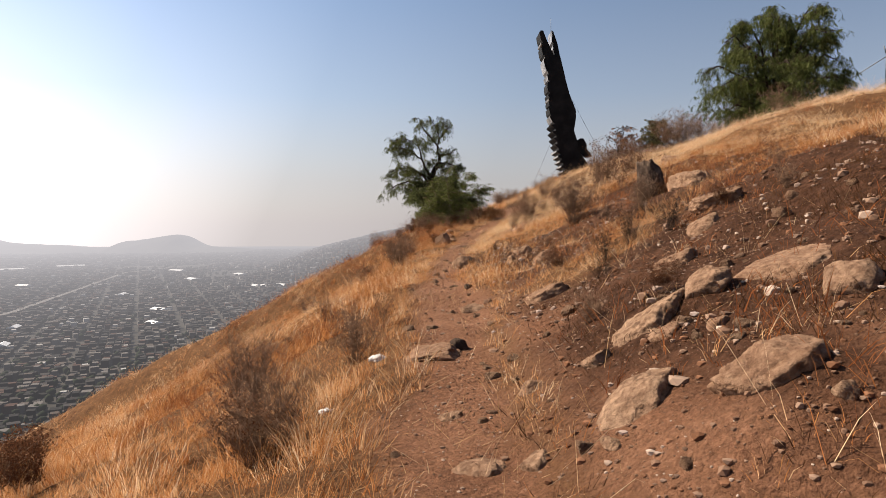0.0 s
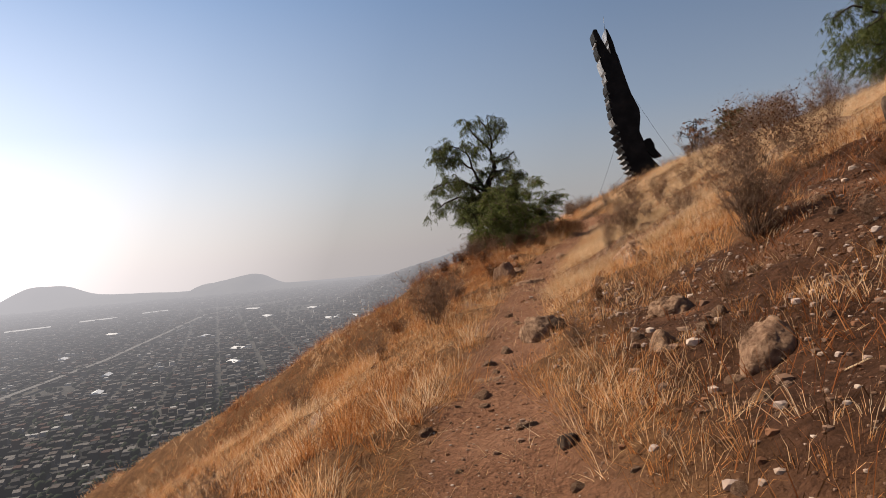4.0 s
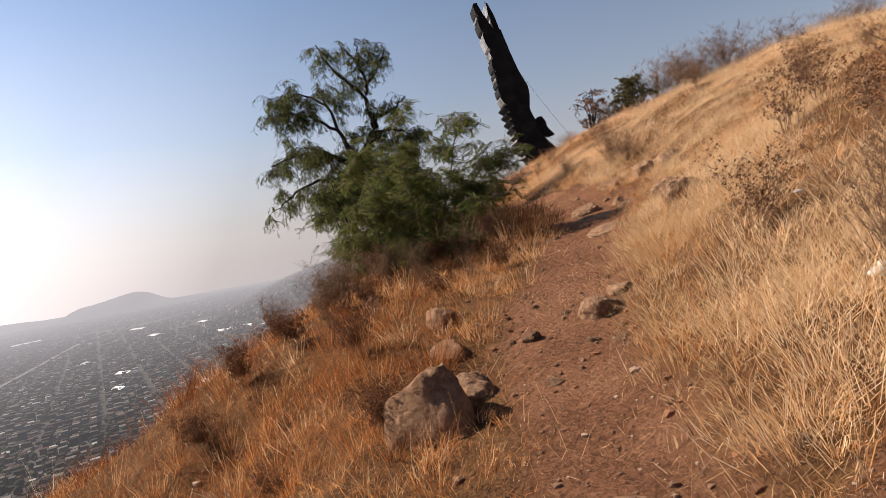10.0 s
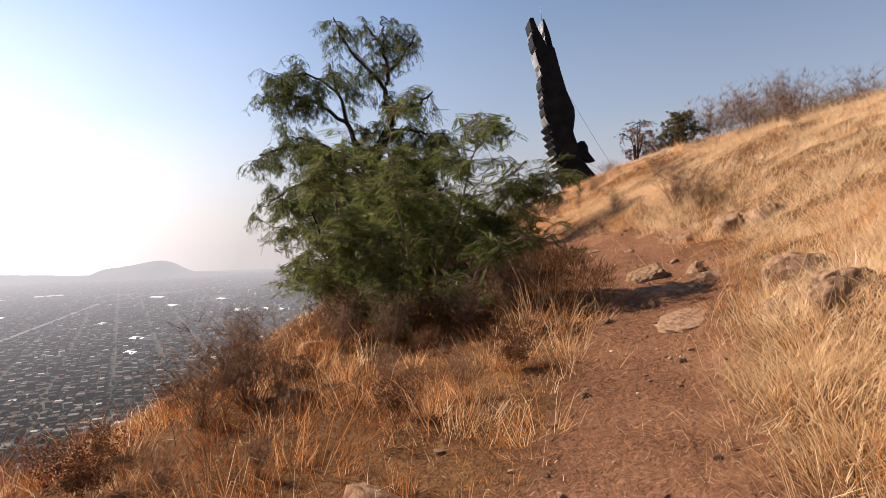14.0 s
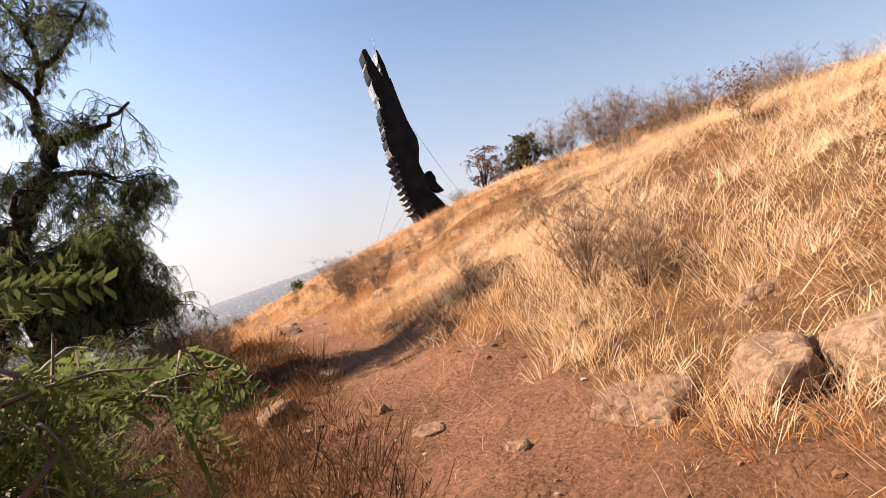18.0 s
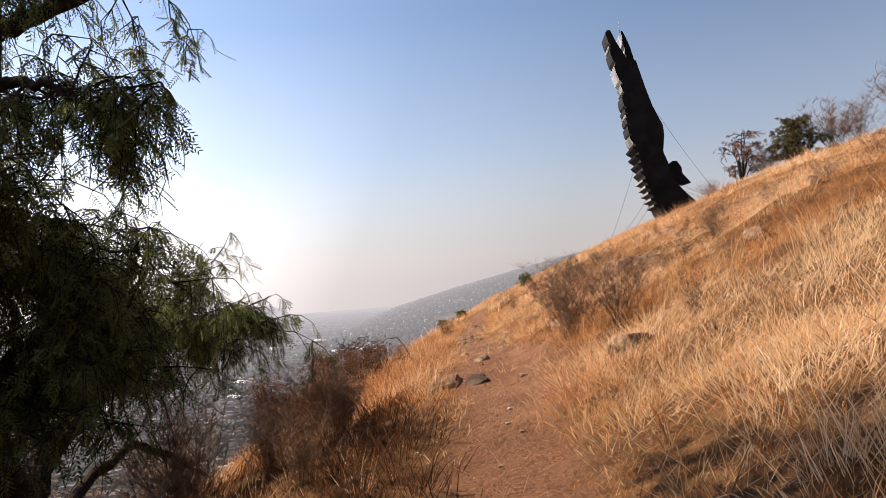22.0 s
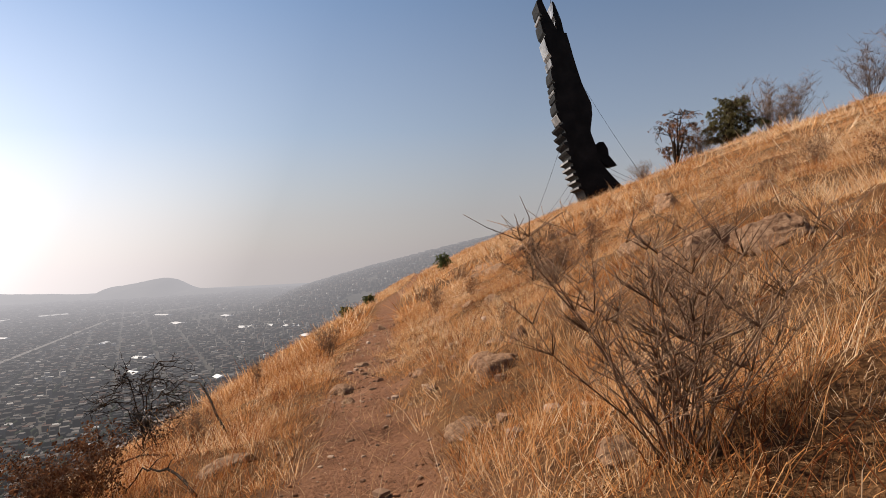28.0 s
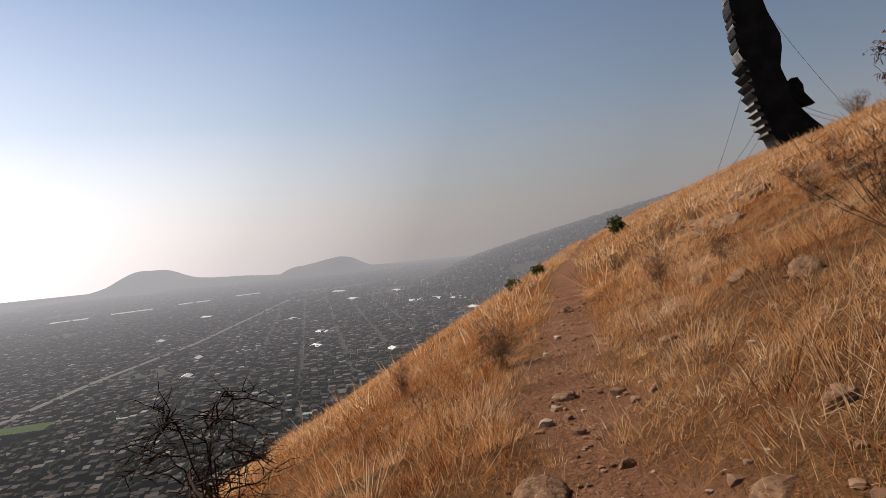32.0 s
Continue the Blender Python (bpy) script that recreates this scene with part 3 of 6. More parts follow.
def lone_hill(name, label, cx, cy, half, top, shoulder, depth=420, places=None):
    """A far hill: shoulder gives the skyline, from left to right, as shares of the height."""
    n = 121
    sx = np.linspace(-1, 1, n)
    line = np.interp(sx, places or np.linspace(-1, 1, len(shoulder)), shoulder) * top
    line = np.convolve(np.pad(line, 2, mode="edge"), (0.03, 0.12, 0.7, 0.12, 0.03), mode="valid") + 1.5 * bumps(sx * half, sx * 0, 40, 41)
    sy = np.linspace(-1, 1, 17)
    X = cx + sx[None, :] * half + 0 * sy[:, None]
    Y = cy + sy[:, None] * depth + 0 * sx[None, :]
    Z = CITY_Z - 3 + np.maximum(line[None, :], 0) * np.cos(sy[:, None] * math.pi / 2) ** 1.2 + 2 * bumps(X, Y, 90, 42)
    ids = np.arange(X.size).reshape(X.shape)
    q = np.stack([ids[:-1, :-1], ids[:-1, 1:], ids[1:, 1:], ids[1:, :-1]], -1).reshape(-1)
    ob = new(name, mesh_from(name, np.stack([X, Y, Z], -1).reshape(-1, 3), q, np.full(len(q) // 4, 4), [hill_far], smooth=True))
    return tagged(ob, label, "hill", kind="structure")


lone_hill("backdrop_hill_west", "hazy flat-topped hill on the horizon", -2900, 3900, 1100, 130,
          (0, 0.02, 0.06, 0.15, 0.16, 0.10, 0.13, 0.28, 0.38, 0.56, 0.80, 1.02, 1.03, 1.0, 0.80, 0.64, 0.49, 0.39, 0.30, 0.22, 0.14),
          places=(-1, -0.6, -0.45, -0.387, -0.327, -0.289, -0.264, -0.226, -0.166, -0.086, -0.046, -0.005, 0.041, 0.147, 0.191, 0.238, 0.311, 0.438, 0.654, 0.863, 1))
lone_hill("backdrop_hill_middle", "hazy lone hill rising from the plain", -1500, 3960, 400, 104,
          (0.18, 0.28, 0.41, 0.63, 0.64, 0.74, 0.84, 0.95, 1.0, 0.92, 0.56, 0.33, 0.24, 0.12),
          places=(-1, -0.96, -0.89, -0.81, -0.716, -0.526, -0.337, -0.196, -0.112, -0.022, 0.119, 0.251, 0.565, 1))


def road_strip(name, label, pts, width, mat, lift):
    bm = bmesh.new()
    prev = None
    for k, (x, y) in enumerate(pts):
        nx_, ny_ = pts[min(k + 1, len(pts) - 1)], pts[max(k - 1, 0)]
        d = Vector((nx_[0] - ny_[0], nx_[1] - ny_[1], 0)).normalized()
        s = Vector((-d.y, d.x, 0)) * width / 2
        z = gz(x, y) + lift
        pair = [bm.verts.new(Vector((x, y, z)) + s), bm.verts.new(Vector((x, y, z)) - s)]
        if prev:
            bm.faces.new((prev[0], prev[1], pair[1], pair[0]))
        prev = pair
    return tagged(part(name, bm, mat, None), label, "road", kind="structure")


road_strip("road_railway", "long straight railway line crossing the town", [(-600, 480), (-660, 693), (-700, 853), (-752, 1186), (-863, 1617), (-1000, 2126), (-950, 2446), (-860, 2700)], 11, asphalt_far, 7.5)


def warehouse(x, y, w, d, h, turn, label="long white-roofed warehouse in the town"):
    top = tagged(new("warehouse"), label, "warehouse", "white-roofed sheds")
    top.matrix_world = pose(x, y, gz(x, y), 0, 0, turn)
    bm = bmesh.new()
    bmesh.ops.create_cube(bm, size=1, matrix=Matrix.Translation((0, 0, h / 2)) @ Matrix.Diagonal((w, d, h, 1)))
    part("wall", bm, house_wall, top, smooth=False)
    bm = bmesh.new()
    half = w / 2 + 1
    vs = [[bm.verts.new((a, b, c)) for a, c in ((-half, h), (0, h + 3), (half, h))] for b in (-d / 2 - 1, d / 2 + 1)]
    for k in (0, 1):
        bm.faces.new((vs[0][k], vs[0][k + 1], vs[1][k + 1], vs[1][k]))
    bm.faces.new(vs[0])
    bm.faces.new(vs[1][::-1])
    part("roof", bm, roof_white, top, smooth=False)
    return top


for x, y, w, d, t in [(-455, 1690, 42, 60, 62), (-415, 1715, 42, 75, 62), (-370, 1700, 40, 70, 62), (-335, 1660, 34, 52, 62), (-262, 1440, 26, 42, 30), (-229, 1360, 22, 60, 10),
                      (-511, 1223, 18, 30, 60), (-450, 1055, 16, 26, 50), (-1711, 1945, 26, 110, -50), (-1600, 2110, 26, 130, -50), (-1478, 2309, 24, 120, -52),
                      (-1370, 2500, 24, 90, -52), (-700, 1900, 30, 50, 40), (-620, 2080, 30, 46, 40), (-880, 1250, 16, 28, 20), (-560, 860, 12, 22, 20),
                      (-700, 1480, 18, 34, 10), (-1050, 1700, 18, 36, 70), (-300, 980, 12, 20, 35), (-640, 1010, 12, 24, 15), (-880, 2250, 26, 60, 60)]:
    warehouse(x, y, w, d, 7, t)
bm = bmesh.new()
bmesh.ops.create_grid(bm, x_segments=6, y_segments=6, size=0.5, matrix=Matrix.Translation((-575, 605, CITY_Z + 12.5)) @ Matrix.Rotation(0.4, 4, "Z") @ Matrix.Diagonal((52, 34, 1, 1)))
tagged(part("sports_field", bm, field_green, None), "green sports field between the houses", "field")


# ---- stones ----
def rock_mesh(bm, seed, w, d, h, detail=3, cuts=9):
    """A weathered stone: a lumpy ball with a few worn break faces, pitted at three scales."""
    r = random.Random(seed)
    made = bmesh.ops.create_icosphere(bm, subdivisions=detail, radius=1.0)["verts"]
    planes = []
    for _ in range(cuts):
        n = Vector((r.gauss(0, 1), r.gauss(0, 1), r.gauss(0, 0.8))).normalized()
        planes.append((n, r.uniform(0.55, 0.9), r.uniform(0.6, 0.95)))
    planes.append((Vector((r.uniform(-0.35, 0.35), r.uniform(-0.35, 0.35), 1)).normalized(), r.uniform(0.5, 0.75), 0.8))
    off = Vector((r.uniform(0, 50), r.uniform(0, 50), r.uniform(0, 50)))
    for v in made:
        p = v.co * (1 + 0.22 * noise.noise(v.co * 1.1 + off))
        for n, at_, worn in planes:
            over = p.dot(n) - at_
            if over > 0:
                p -= n * over * worn
        crack = max(0.0, 0.09 - abs(noise.noise(p * 1.6 - off))) * 0.9
        p *= 1 + 0.09 * noise.noise(p * 2.1 + off) + 0.07 * noise.noise(p * 4.6 + off) + 0.05 * noise.noise(p * 10 + off) + 0.03 * noise.noise(p * 21 + off) - crack
        v.co = Vector((p.x * w * 0.6, p.y * d * 0.6, p.z * h * 0.72))
    return made


def rock(x, y, w, h, seed, mat=stone, label="", name="rock", sink=0.3, deep=None, tilt=0.0):
    r = random.Random(seed * 7 + 1)
    bm = bmesh.new()
    rock_mesh(bm, seed, w, deep or w * r.uniform(0.7, 1.1), max(h, 0.06) * 1.35, 5 if w > 0.45 else 4)
    ob = part(name, bm, mat, None, smooth=False)
    for p in ob.data.polygons:
        p.use_smooth = True
    n = gn(x, y)
    tip = 0.25 if h < 0.3 * w else 1.0
    ob.matrix_world = Matrix.Translation((x, y, gz(x, y) + h * (0.28 - sink))) @ Vector((0, 0, 1)).rotation_difference(n.lerp(Vector((0, 0, 1)), 0.1 if h < 0.3 * w or y < 6 else 0.5)).to_matrix().to_4x4() @ pose(0, 0, 0, tip * r.uniform(-12, 12), tilt + tip * r.uniform(-12, 12), r.uniform(0, 360))
    size = "large weathered boulder half sunk in the slope" if w > 0.6 else "grey-brown stone half sunk in dry earth" if w > 0.3 else "small broken stone lying on the soil"
    return tagged(ob, label or size, "rock", "stones beside the trail")


ROCKS = """4.78 10.76 0.71 0.56;2.07 2.89 0.17 0.08;1.83 4.64 0.1 0.06;-1.27 12.2 0.36 0.25;0.47 11.26 0.27 0.08;2.02 11.23 0.44 0.25;1.7 10.22 0.24 0.21;3.07 24.63 0.6 0.09;-0.43 28 0.4 0.32
0.2 23.73 0.22 0.18;4.48 22.87 0.28 0.14;3.66 22.47 0.16 0.12;6.92 45.7 0.4 0.29;8.06 52.15 0.37 0.25;4.51 55.43 0.6 0.34;5.6 57.8 0.61 0.38;2 44.58 0.11 0.08;5.74 59.83 0.67 0.45
2.77 44.76 0.17 0.07;5.49 22.3 0.32 0.3;6.6 20.6 0.7 0.4;7.4 19.6 0.6 0.35;4 18.3 0.4 0.3;13.2 46 1.1 0.6;12.4 45 0.8 0.5;14.3 47.4 1.2 0.7;7.3 49.9 0.5 0.3
9.4 38.6 0.5 0.3;2.59 16.1 0.55 0.37;2.21 13.65 0.32 0.33;1.03 13.54 0.43 0.22;0.79 20.66 0.43 0.28;0.07 16.74 0.25 0.1;1.53 12.33 0.11 0.08;-2.01 17.71 0.37 0.32;3.33 25.93 0.7 0.18
3.91 24.63 0.46 0.33;0.39 18.79 0.15 0.1;2.23 21.87 0.22 0.09;2.56 19.53 0.11 0.06;3.37 19.06 0.19 0.17;4.49 20.04 0.17 0.12;0.81 22.16 0.32 0.27;0.77 21.31 0.27 0.11;1.99 21.46 0.33 0.22
3.49 23.41 0.48 0.26;3.76 25.96 0.23 0.12;1.06 21.87 0.11 0.07;0.02 24.86 0.2 0.17;4.35 28.09 0.37 0.16;3.4 23.91 0.33 0.14;3.38 26.57 0.45 0.21;3.76 26.28 0.19 0.19;4.72 27.71 0.37 0.32
5.27 28.45 0.33 0.1;5.09 27.46 0.42 0.28;3.85 27.15 0.11 0.07;3.7 28.36 0.11 0.05;2.5 30.3 0.3 0.24;1.5 31.05 0.85 0.3;4.22 28.36 0.16 0.08;4.7 29.68 0.2 0.11;3.38 29.06 0.19 0.05
3.19 29.59 0.09 0.05;2.68 32.24 0.42 0.08;2.96 31.5 0.29 0.13;2.13 33.81 0.12 0.06;2.67 38.67 0.22 0.11;-0.03 37.65 0.33 0.2;0.18 40.24 0.54 0.17;-0.51 40.46 0.42 0.15;5.4 43.31 0.51 0.29
5.72 42.99 0.56 0.34;6.86 58.39 0.67 0.33;2.32 40.18 0.13 0.04;3.41 43.43 0.31 0.21;4.19 43.77 0.17 0.11;4.27 43.27 0.21 0.07;5.17 43.79 0.27 0.18;8.21 52.86 0.46 0.24;1.33 42.66 0.4 0.11
3.38 50.94 0.31 0.22;3.13 41.88 0.24 0.11;3.73 43.74 0.19 0.15;3.55 44.27 0.19 0.1;6.01 61.51 0.66 0.29;4.38 56.97 0.76 0.28;1.8 45.47 0.26 0.12;1.83 47.51 0.18 0.06;5.88 60.49 0.51 0.31
4.86 61.23 1.05 0.38;3.13 45.19 0.15 0.08;7.26 60.13 0.68 0.23;6.24 53.67 0.52 0.22;2.49 46.96 0.08 0.05;0.84 49.14 0.18 0.1;2.24 45.71 0.09 0.05;1.96 1.97 0.44 0.25;1.52 2.46 0.39 0.16
2.8 3.56 0.76 0.18;2.61 2.63 0.28 0.17;1.91 3.58 0.62 0.22;2.23 3.52 0.27 0.15;2.54 4.91 0.34 0.2;3.1 5.74 0.38 0.21;3.63 6.73 0.5 0.18;1.66 6.42 0.48 0.2;0.51 5.09 0.54 0.17
0.96 7.37 0.34 0.14;1.33 2.18 0.09 0.09;1.02 2.43 0.16 0.08;0.77 2.51 0.22 0.06;0.64 3.41 0.16 0.07;1.15 3.56 0.16 0.12;1.53 3.33 0.17 0.12;2.12 9.45 0.42 0.32;2.03 1.64 0.08 0.05
1.87 3.13 0.2 0.08"""
for k, item in enumerate(ROCKS.replace("\n", ";").split(";")):
    x, y, w, h = (float(v) for v in item.split())
    rock(x, y, w * 1.05, h * (0.72 if y < 6 else 0.9), 100 + k, sink=0.62 if h < 0.3 * w or (y < 5 and w > 0.4) or (9 < y < 14 and w > 0.2) else 0.4)
rock(4.55, 12.1, 0.62, 0.8, 1, dark_stone, "tall dark upright rock standing in the grass", sink=0.25, deep=0.5)
rock(0.98, 12.62, 0.36, 0.26, 2, stone, "broken rock with a dark hollow side beside the trail", sink=0.25)
# dark stone in place of the shade on the rock's right side
rock(1.15, 12.55, 0.2, 0.16, 12, dark_stone, "dark broken stone leaning on a paler rock", sink=0.3)
rock(0.62, 20.3, 0.45, 0.42, 3, stone, "upright rock with one dark broken side", sink=0.25)
# dark stone drawn for the shaded hollow at the ledge's end
rock(2.70, 37.0, 0.34, 0.13, 4, dark_stone, "black stone lying at the end of a ledge", sink=0.45, deep=0.2)
rock(2.36, 36.95, 0.66, 0.12, 14, stone, "long brown ledge of rock beside a black stone", sink=0.5, deep=0.3)
rock(4.28, 28.2, 0.34, 0.14, 5, stone, "low brown rock with a hollow under it")
rock(1.04, 18.8, 0.62, 0.15, 21, stone, "broad flat slab of rock set in the trail", sink=0.5, deep=0.5)
# this dark stone takes the place of a small dark hole by a flat rock
rock(0.72, 5.2, 0.16, 0.14, 6, dark_stone, "small black stone on the trail")
rock(1.86, 45.27, 0.2, 0.12, 7, stone, "small brown stone on the trail")
rock(1.49, 55.39, 0.28, 0.16, 8, stone, "brown stone on the trail")
rock(0.95, 9.2, 0.12, 0.08, 9, dark_stone, "small black stone on the trail")


def trodden(x, y):
    """The smooth beaten ground above the tree holds few stones."""
    return 1 - 0.8 * ramp(y, 25, 27) * (1 - ramp(y, 39.5, 41.5))


# half-buried rocks over the upper slope in the second half of the walk
rs = random.Random(77)
for k in range(34):
    y = rs.uniform(35, 62)
    x = float(np.interp(y, fine_y, trail_x)) + 0.9 + 6.5 * rs.random() ** 1.3
    w = 0.16 * 3.0 ** (rs.random() ** 1.4)
    rock(x, y, w, w * rs.uniform(0.35, 0.75), 300 + k, sink=0.38)


def rubble(name, label, seed, count, size, keep, area, mat=None, category="stones"):
    """Loose stones too many to count, in one mesh."""
    r = np.random.default_rng(seed)
    shapes = []
    for k in range(6):
        b = bmesh.new()
        rock_mesh(b, 900 + seed + k, 1, 1, 0.8, 1, 6)
        shapes.append((np.array([v.co[:] for v in b.verts]), np.array([[v.index for v in f.verts] for f in b.faces])))
        b.free()
    x, y = r.uniform(area[0], area[1], count), r.uniform(area[2], area[3], count)
    stay = r.random(count) < keep(x, y)
    x, y = x[stay], y[stay]
    s = size[0] * (size[1] / size[0]) ** (r.random(len(x)) ** 2.2)
    z = ground_z(x, y)
    vs, fs, base = [], [], 0
    for k, (v, f) in enumerate(shapes):
        sel = np.arange(len(x)) % 6 == k
        m = int(sel.sum())
        a = r.uniform(0, 6.28, m)
        c, sn = np.cos(a)[:, None], np.sin(a)[:, None]
        sc = s[sel][:, None]
        X = (v[None, :, 0] * c - v[None, :, 1] * sn) * sc + x[sel][:, None]
        Y = (v[None, :, 0] * sn + v[None, :, 1] * c) * sc + y[sel][:, None]
        Z = v[None, :, 2] * sc * r.uniform(0.5, 1.1, (m, 1)) + (z[sel] + 0.12 * s[sel])[:, None]
        vs.append(np.stack([X, Y, Z], -1).reshape(-1, 3))
        fs.append((f[None] + base + len(v) * np.arange(m)[:, None, None]).reshape(-1))
        base += m * len(v)
    fl = np.concatenate(fs)
    me = mesh_from(name, np.concatenate(vs), fl, np.full(len(fl) // 3, 3), [mat or pebble])
    return tagged(new(name, me), label, category, kind="stuff")


rubble("gravel", "gravel and pebbles strewn on the trail", 3, 30000, (0.010, 0.045), lambda x, y: ramp(soil_share(x, y), 0.15, 0.7) * (0.25 + 0.75 * ramp(bumps(x, y, 0.8, 71), -0.5, 0.4)) * trodden(x, y), (-1.5, 8, -1, 58))
rubble("rubble", "broken stones scattered over the bare slope", 4, 12000, (0.025, 0.10), lambda x, y: ramp(soil_share(x, y), 0.3, 0.9) * ramp(across(x, y), 0.4, 0.9) * 0.85 * (0.3 + 0.7 * ramp(bumps(x, y, 1.2, 79), -0.3, 0.4)) * trodden(x, y) + 0.05, (-2.5, 8, -1, 60))

rubble("clods", "crumbled clods of dry brown earth", 5, 34000, (0.015, 0.055), lambda x, y: ramp(soil_share(x, y), 0.15, 0.6) * (0.12 + 0.88 * ramp(np.abs(across(x, y)), 0.25, 0.6)) * (0.2 + 0.8 * ramp(bumps(x, y, 0.6, 86), -0.4, 0.4)) * trodden(x, y), (-1.5, 8, -1, 58), clod, "earth")
rubble("scree", "small pale broken stones strewn over the dark earth", 6, 9000, (0.022, 0.075), lambda x, y: ramp(across(x, y), 0.35, 0.9) * np.maximum(1 - ramp(y, 14.5, 17), 1.3 * bare_patch(x, y)) * (0.10 + 0.90 * ramp(bumps(x, y, 0.9, 87) + 0.5 * bumps(x, y, 0.3, 88), -0.1, 0.7)), (0.4, 8, 1, 20), pale_pebble)
rubble("grit", "fine grit and crumbs of stone on the beaten earth", 7, 26000, (0.006, 0.022), lambda x, y: ramp(soil_share(x, y), 0.1, 0.6) * (0.35 + 0.65 * ramp(bumps(x, y, 0.5, 89), -0.5, 0.4)), (-1.2, 3.5, 0, 20), pebble)
rubble("trail_stones", "broken stones kicked along the trail's edges", 8, 1500, (0.03, 0.13), lambda x, y: ramp(across(x, y), -0.5, 0.2) * (1 - ramp(across(x, y), 0.9, 2.6)) * (0.1 + 0.9 * ramp(bumps(x, y, 0.9, 98), -0.2, 0.5)), (0.5, 7, 40.5, 62), pebble)


def loose_stones():
    """Single stones of hand size lying on the trail and the bare slope."""
    r = random.Random(17)
    shapes = []
    for k in range(9):
        bm = bmesh.new()
        rock_mesh(bm, 950 + k, 1.0, r.uniform(0.6, 1.0), r.uniform(0.5, 0.9), 3, 8)
        me = bpy.data.meshes.new("stone")
        bm.to_mesh(me)
        bm.free()
        me.materials.append(stone)
        shapes.append(me)
    placed = 0
    while placed < 240:
        y = r.choice((r.uniform(0.5, 14), r.uniform(0.5, 58), r.uniform(17, 33)))
        x = float(np.interp(y, fine_y, trail_x)) + r.choice((r.uniform(-0.6, 0.5), r.uniform(0.4, 2.5), r.uniform(0.5, 3.0), r.uniform(0.5, 4.0), r.uniform(0.5, 5.0)))
        if r.random() > float(soil_share(np.array([x]), np.array([y]))[0]) + 0.04:
            continue
        if 25.5 < y < 41 and r.random() < 0.7:
            continue
        s = 0.05 * 3.2 ** (r.random() ** 2)
        ob = new("stone", shapes[placed % 9])
        ob.matrix_world = Matrix.Translation((x, y, gz(x, y) - 0.04 * s)) @ pose(0, 0, 0, r.uniform(-25, 25), r.uniform(-25, 25), r.uniform(0, 360)) @ Matrix.Diagonal((s, s, s * r.uniform(0.6, 1.1), 1))
        tagged(ob, "loose broken stone on the dry earth" if s > 0.09 else "small loose stone on the dry earth", "stone", "loose stones")
        placed += 1


loose_stones()


# ---- dry shrubs ----
def dry_shrub(seed, height=1.0, width=1.0, stems=14, heads=False, wood=None, leaf=None, leaves=0, name="dry_shrub"):
    """A dead shrub, one metre high before scaling: forked stems, fine twigs, seed heads or dead leaves."""
    r = random.Random(seed)
    top = new(name)
    tb, hb = bmesh.new(), bmesh.new()
    tips = []
    for _ in range(stems):
        a, sp = r.uniform(0, 6.28), r.uniform(0.05, 0.45) * width
        pts, p = [], Vector((r.uniform(-0.05, 0.05), r.uniform(-0.05, 0.05), -0.05))
        L = r.uniform(0.6, 1.0) * height
        for k in range(6):
            pts.append(p.copy())
            p = p + Vector((math.cos(a) * sp * 0.2 + r.gauss(0, 0.02), math.sin(a) * sp * 0.2 + r.gauss(0, 0.02), L * 0.19))
            a += r.gauss(0, 0.25)
        one = bmesh.new()
        tube(one, pts, [0.0042, 0.0036, 0.003, 0.0025, 0.0019, 0.0012], 4)
        part("stem", one, wood or twig, top)
        for k in range(2, 6):
            for _ in range(5):
                q = pts[k].copy()
                b = r.uniform(0, 6.28)
                d = Vector((math.cos(b), math.sin(b), r.uniform(0.4, 1.4))).normalized()
                l = r.uniform(0.08, 0.24) * height
                m_ = q + d * l * 0.5 + Vector((r.gauss(0, 0.015), r.gauss(0, 0.015), 0))
                e = q + d * l
                tube(tb, [q, m_, e], [0.0020, 0.0016, 0.0010], 3)
                tips.append((e, d))
                if r.random() < 0.6:
                    e2 = m_ + (d + Vector((r.gauss(0, 0.6), r.gauss(0, 0.6), 0.3))).normalized() * l * 0.5
                    tube(tb, [m_, e2], [0.0012, 0.0008], 3)
                    tips.append((e2, d))
    part("twig_spray", tb, wood or twig, top)["kind"] = "stuff"
    if heads or leaves:
        for e, d in tips:
            for _ in range(leaves or 2):
                c = e + Vector((r.gauss(0, 0.03), r.gauss(0, 0.03), r.gauss(0, 0.025)))
                s = r.uniform(0.005, 0.012)
                n = Vector((r.gauss(0, 1), r.gauss(0, 1), r.gauss(0, 1))).normalized()
                t1 = n.orthogonal().normalized()
                t2 = n.cross(t1)
                vs = [hb.verts.new(c + t1 * s * 1.6), hb.verts.new(c + t2 * s), hb.verts.new(c - t1 * s * 1.6), hb.verts.new(c - t2 * s)]
                hb.faces.new(vs)
        part("dead_foliage" if leaves else "seed_spray", hb, leaf or dead_leaf, top)["kind"] = "stuff"
    else:
        hb.free()
    return top


def stand(top, x, y, s, turn, label, group, wide=1.0, category="shrub"):
    top.matrix_world = Matrix.Translation((x, y, gz(x, y))) @ Matrix.Rotation(radians(turn), 4, "Z") @ Matrix.Diagonal((s * wide, s * wide, s, 1))
    return tagged(top, label, category, group)


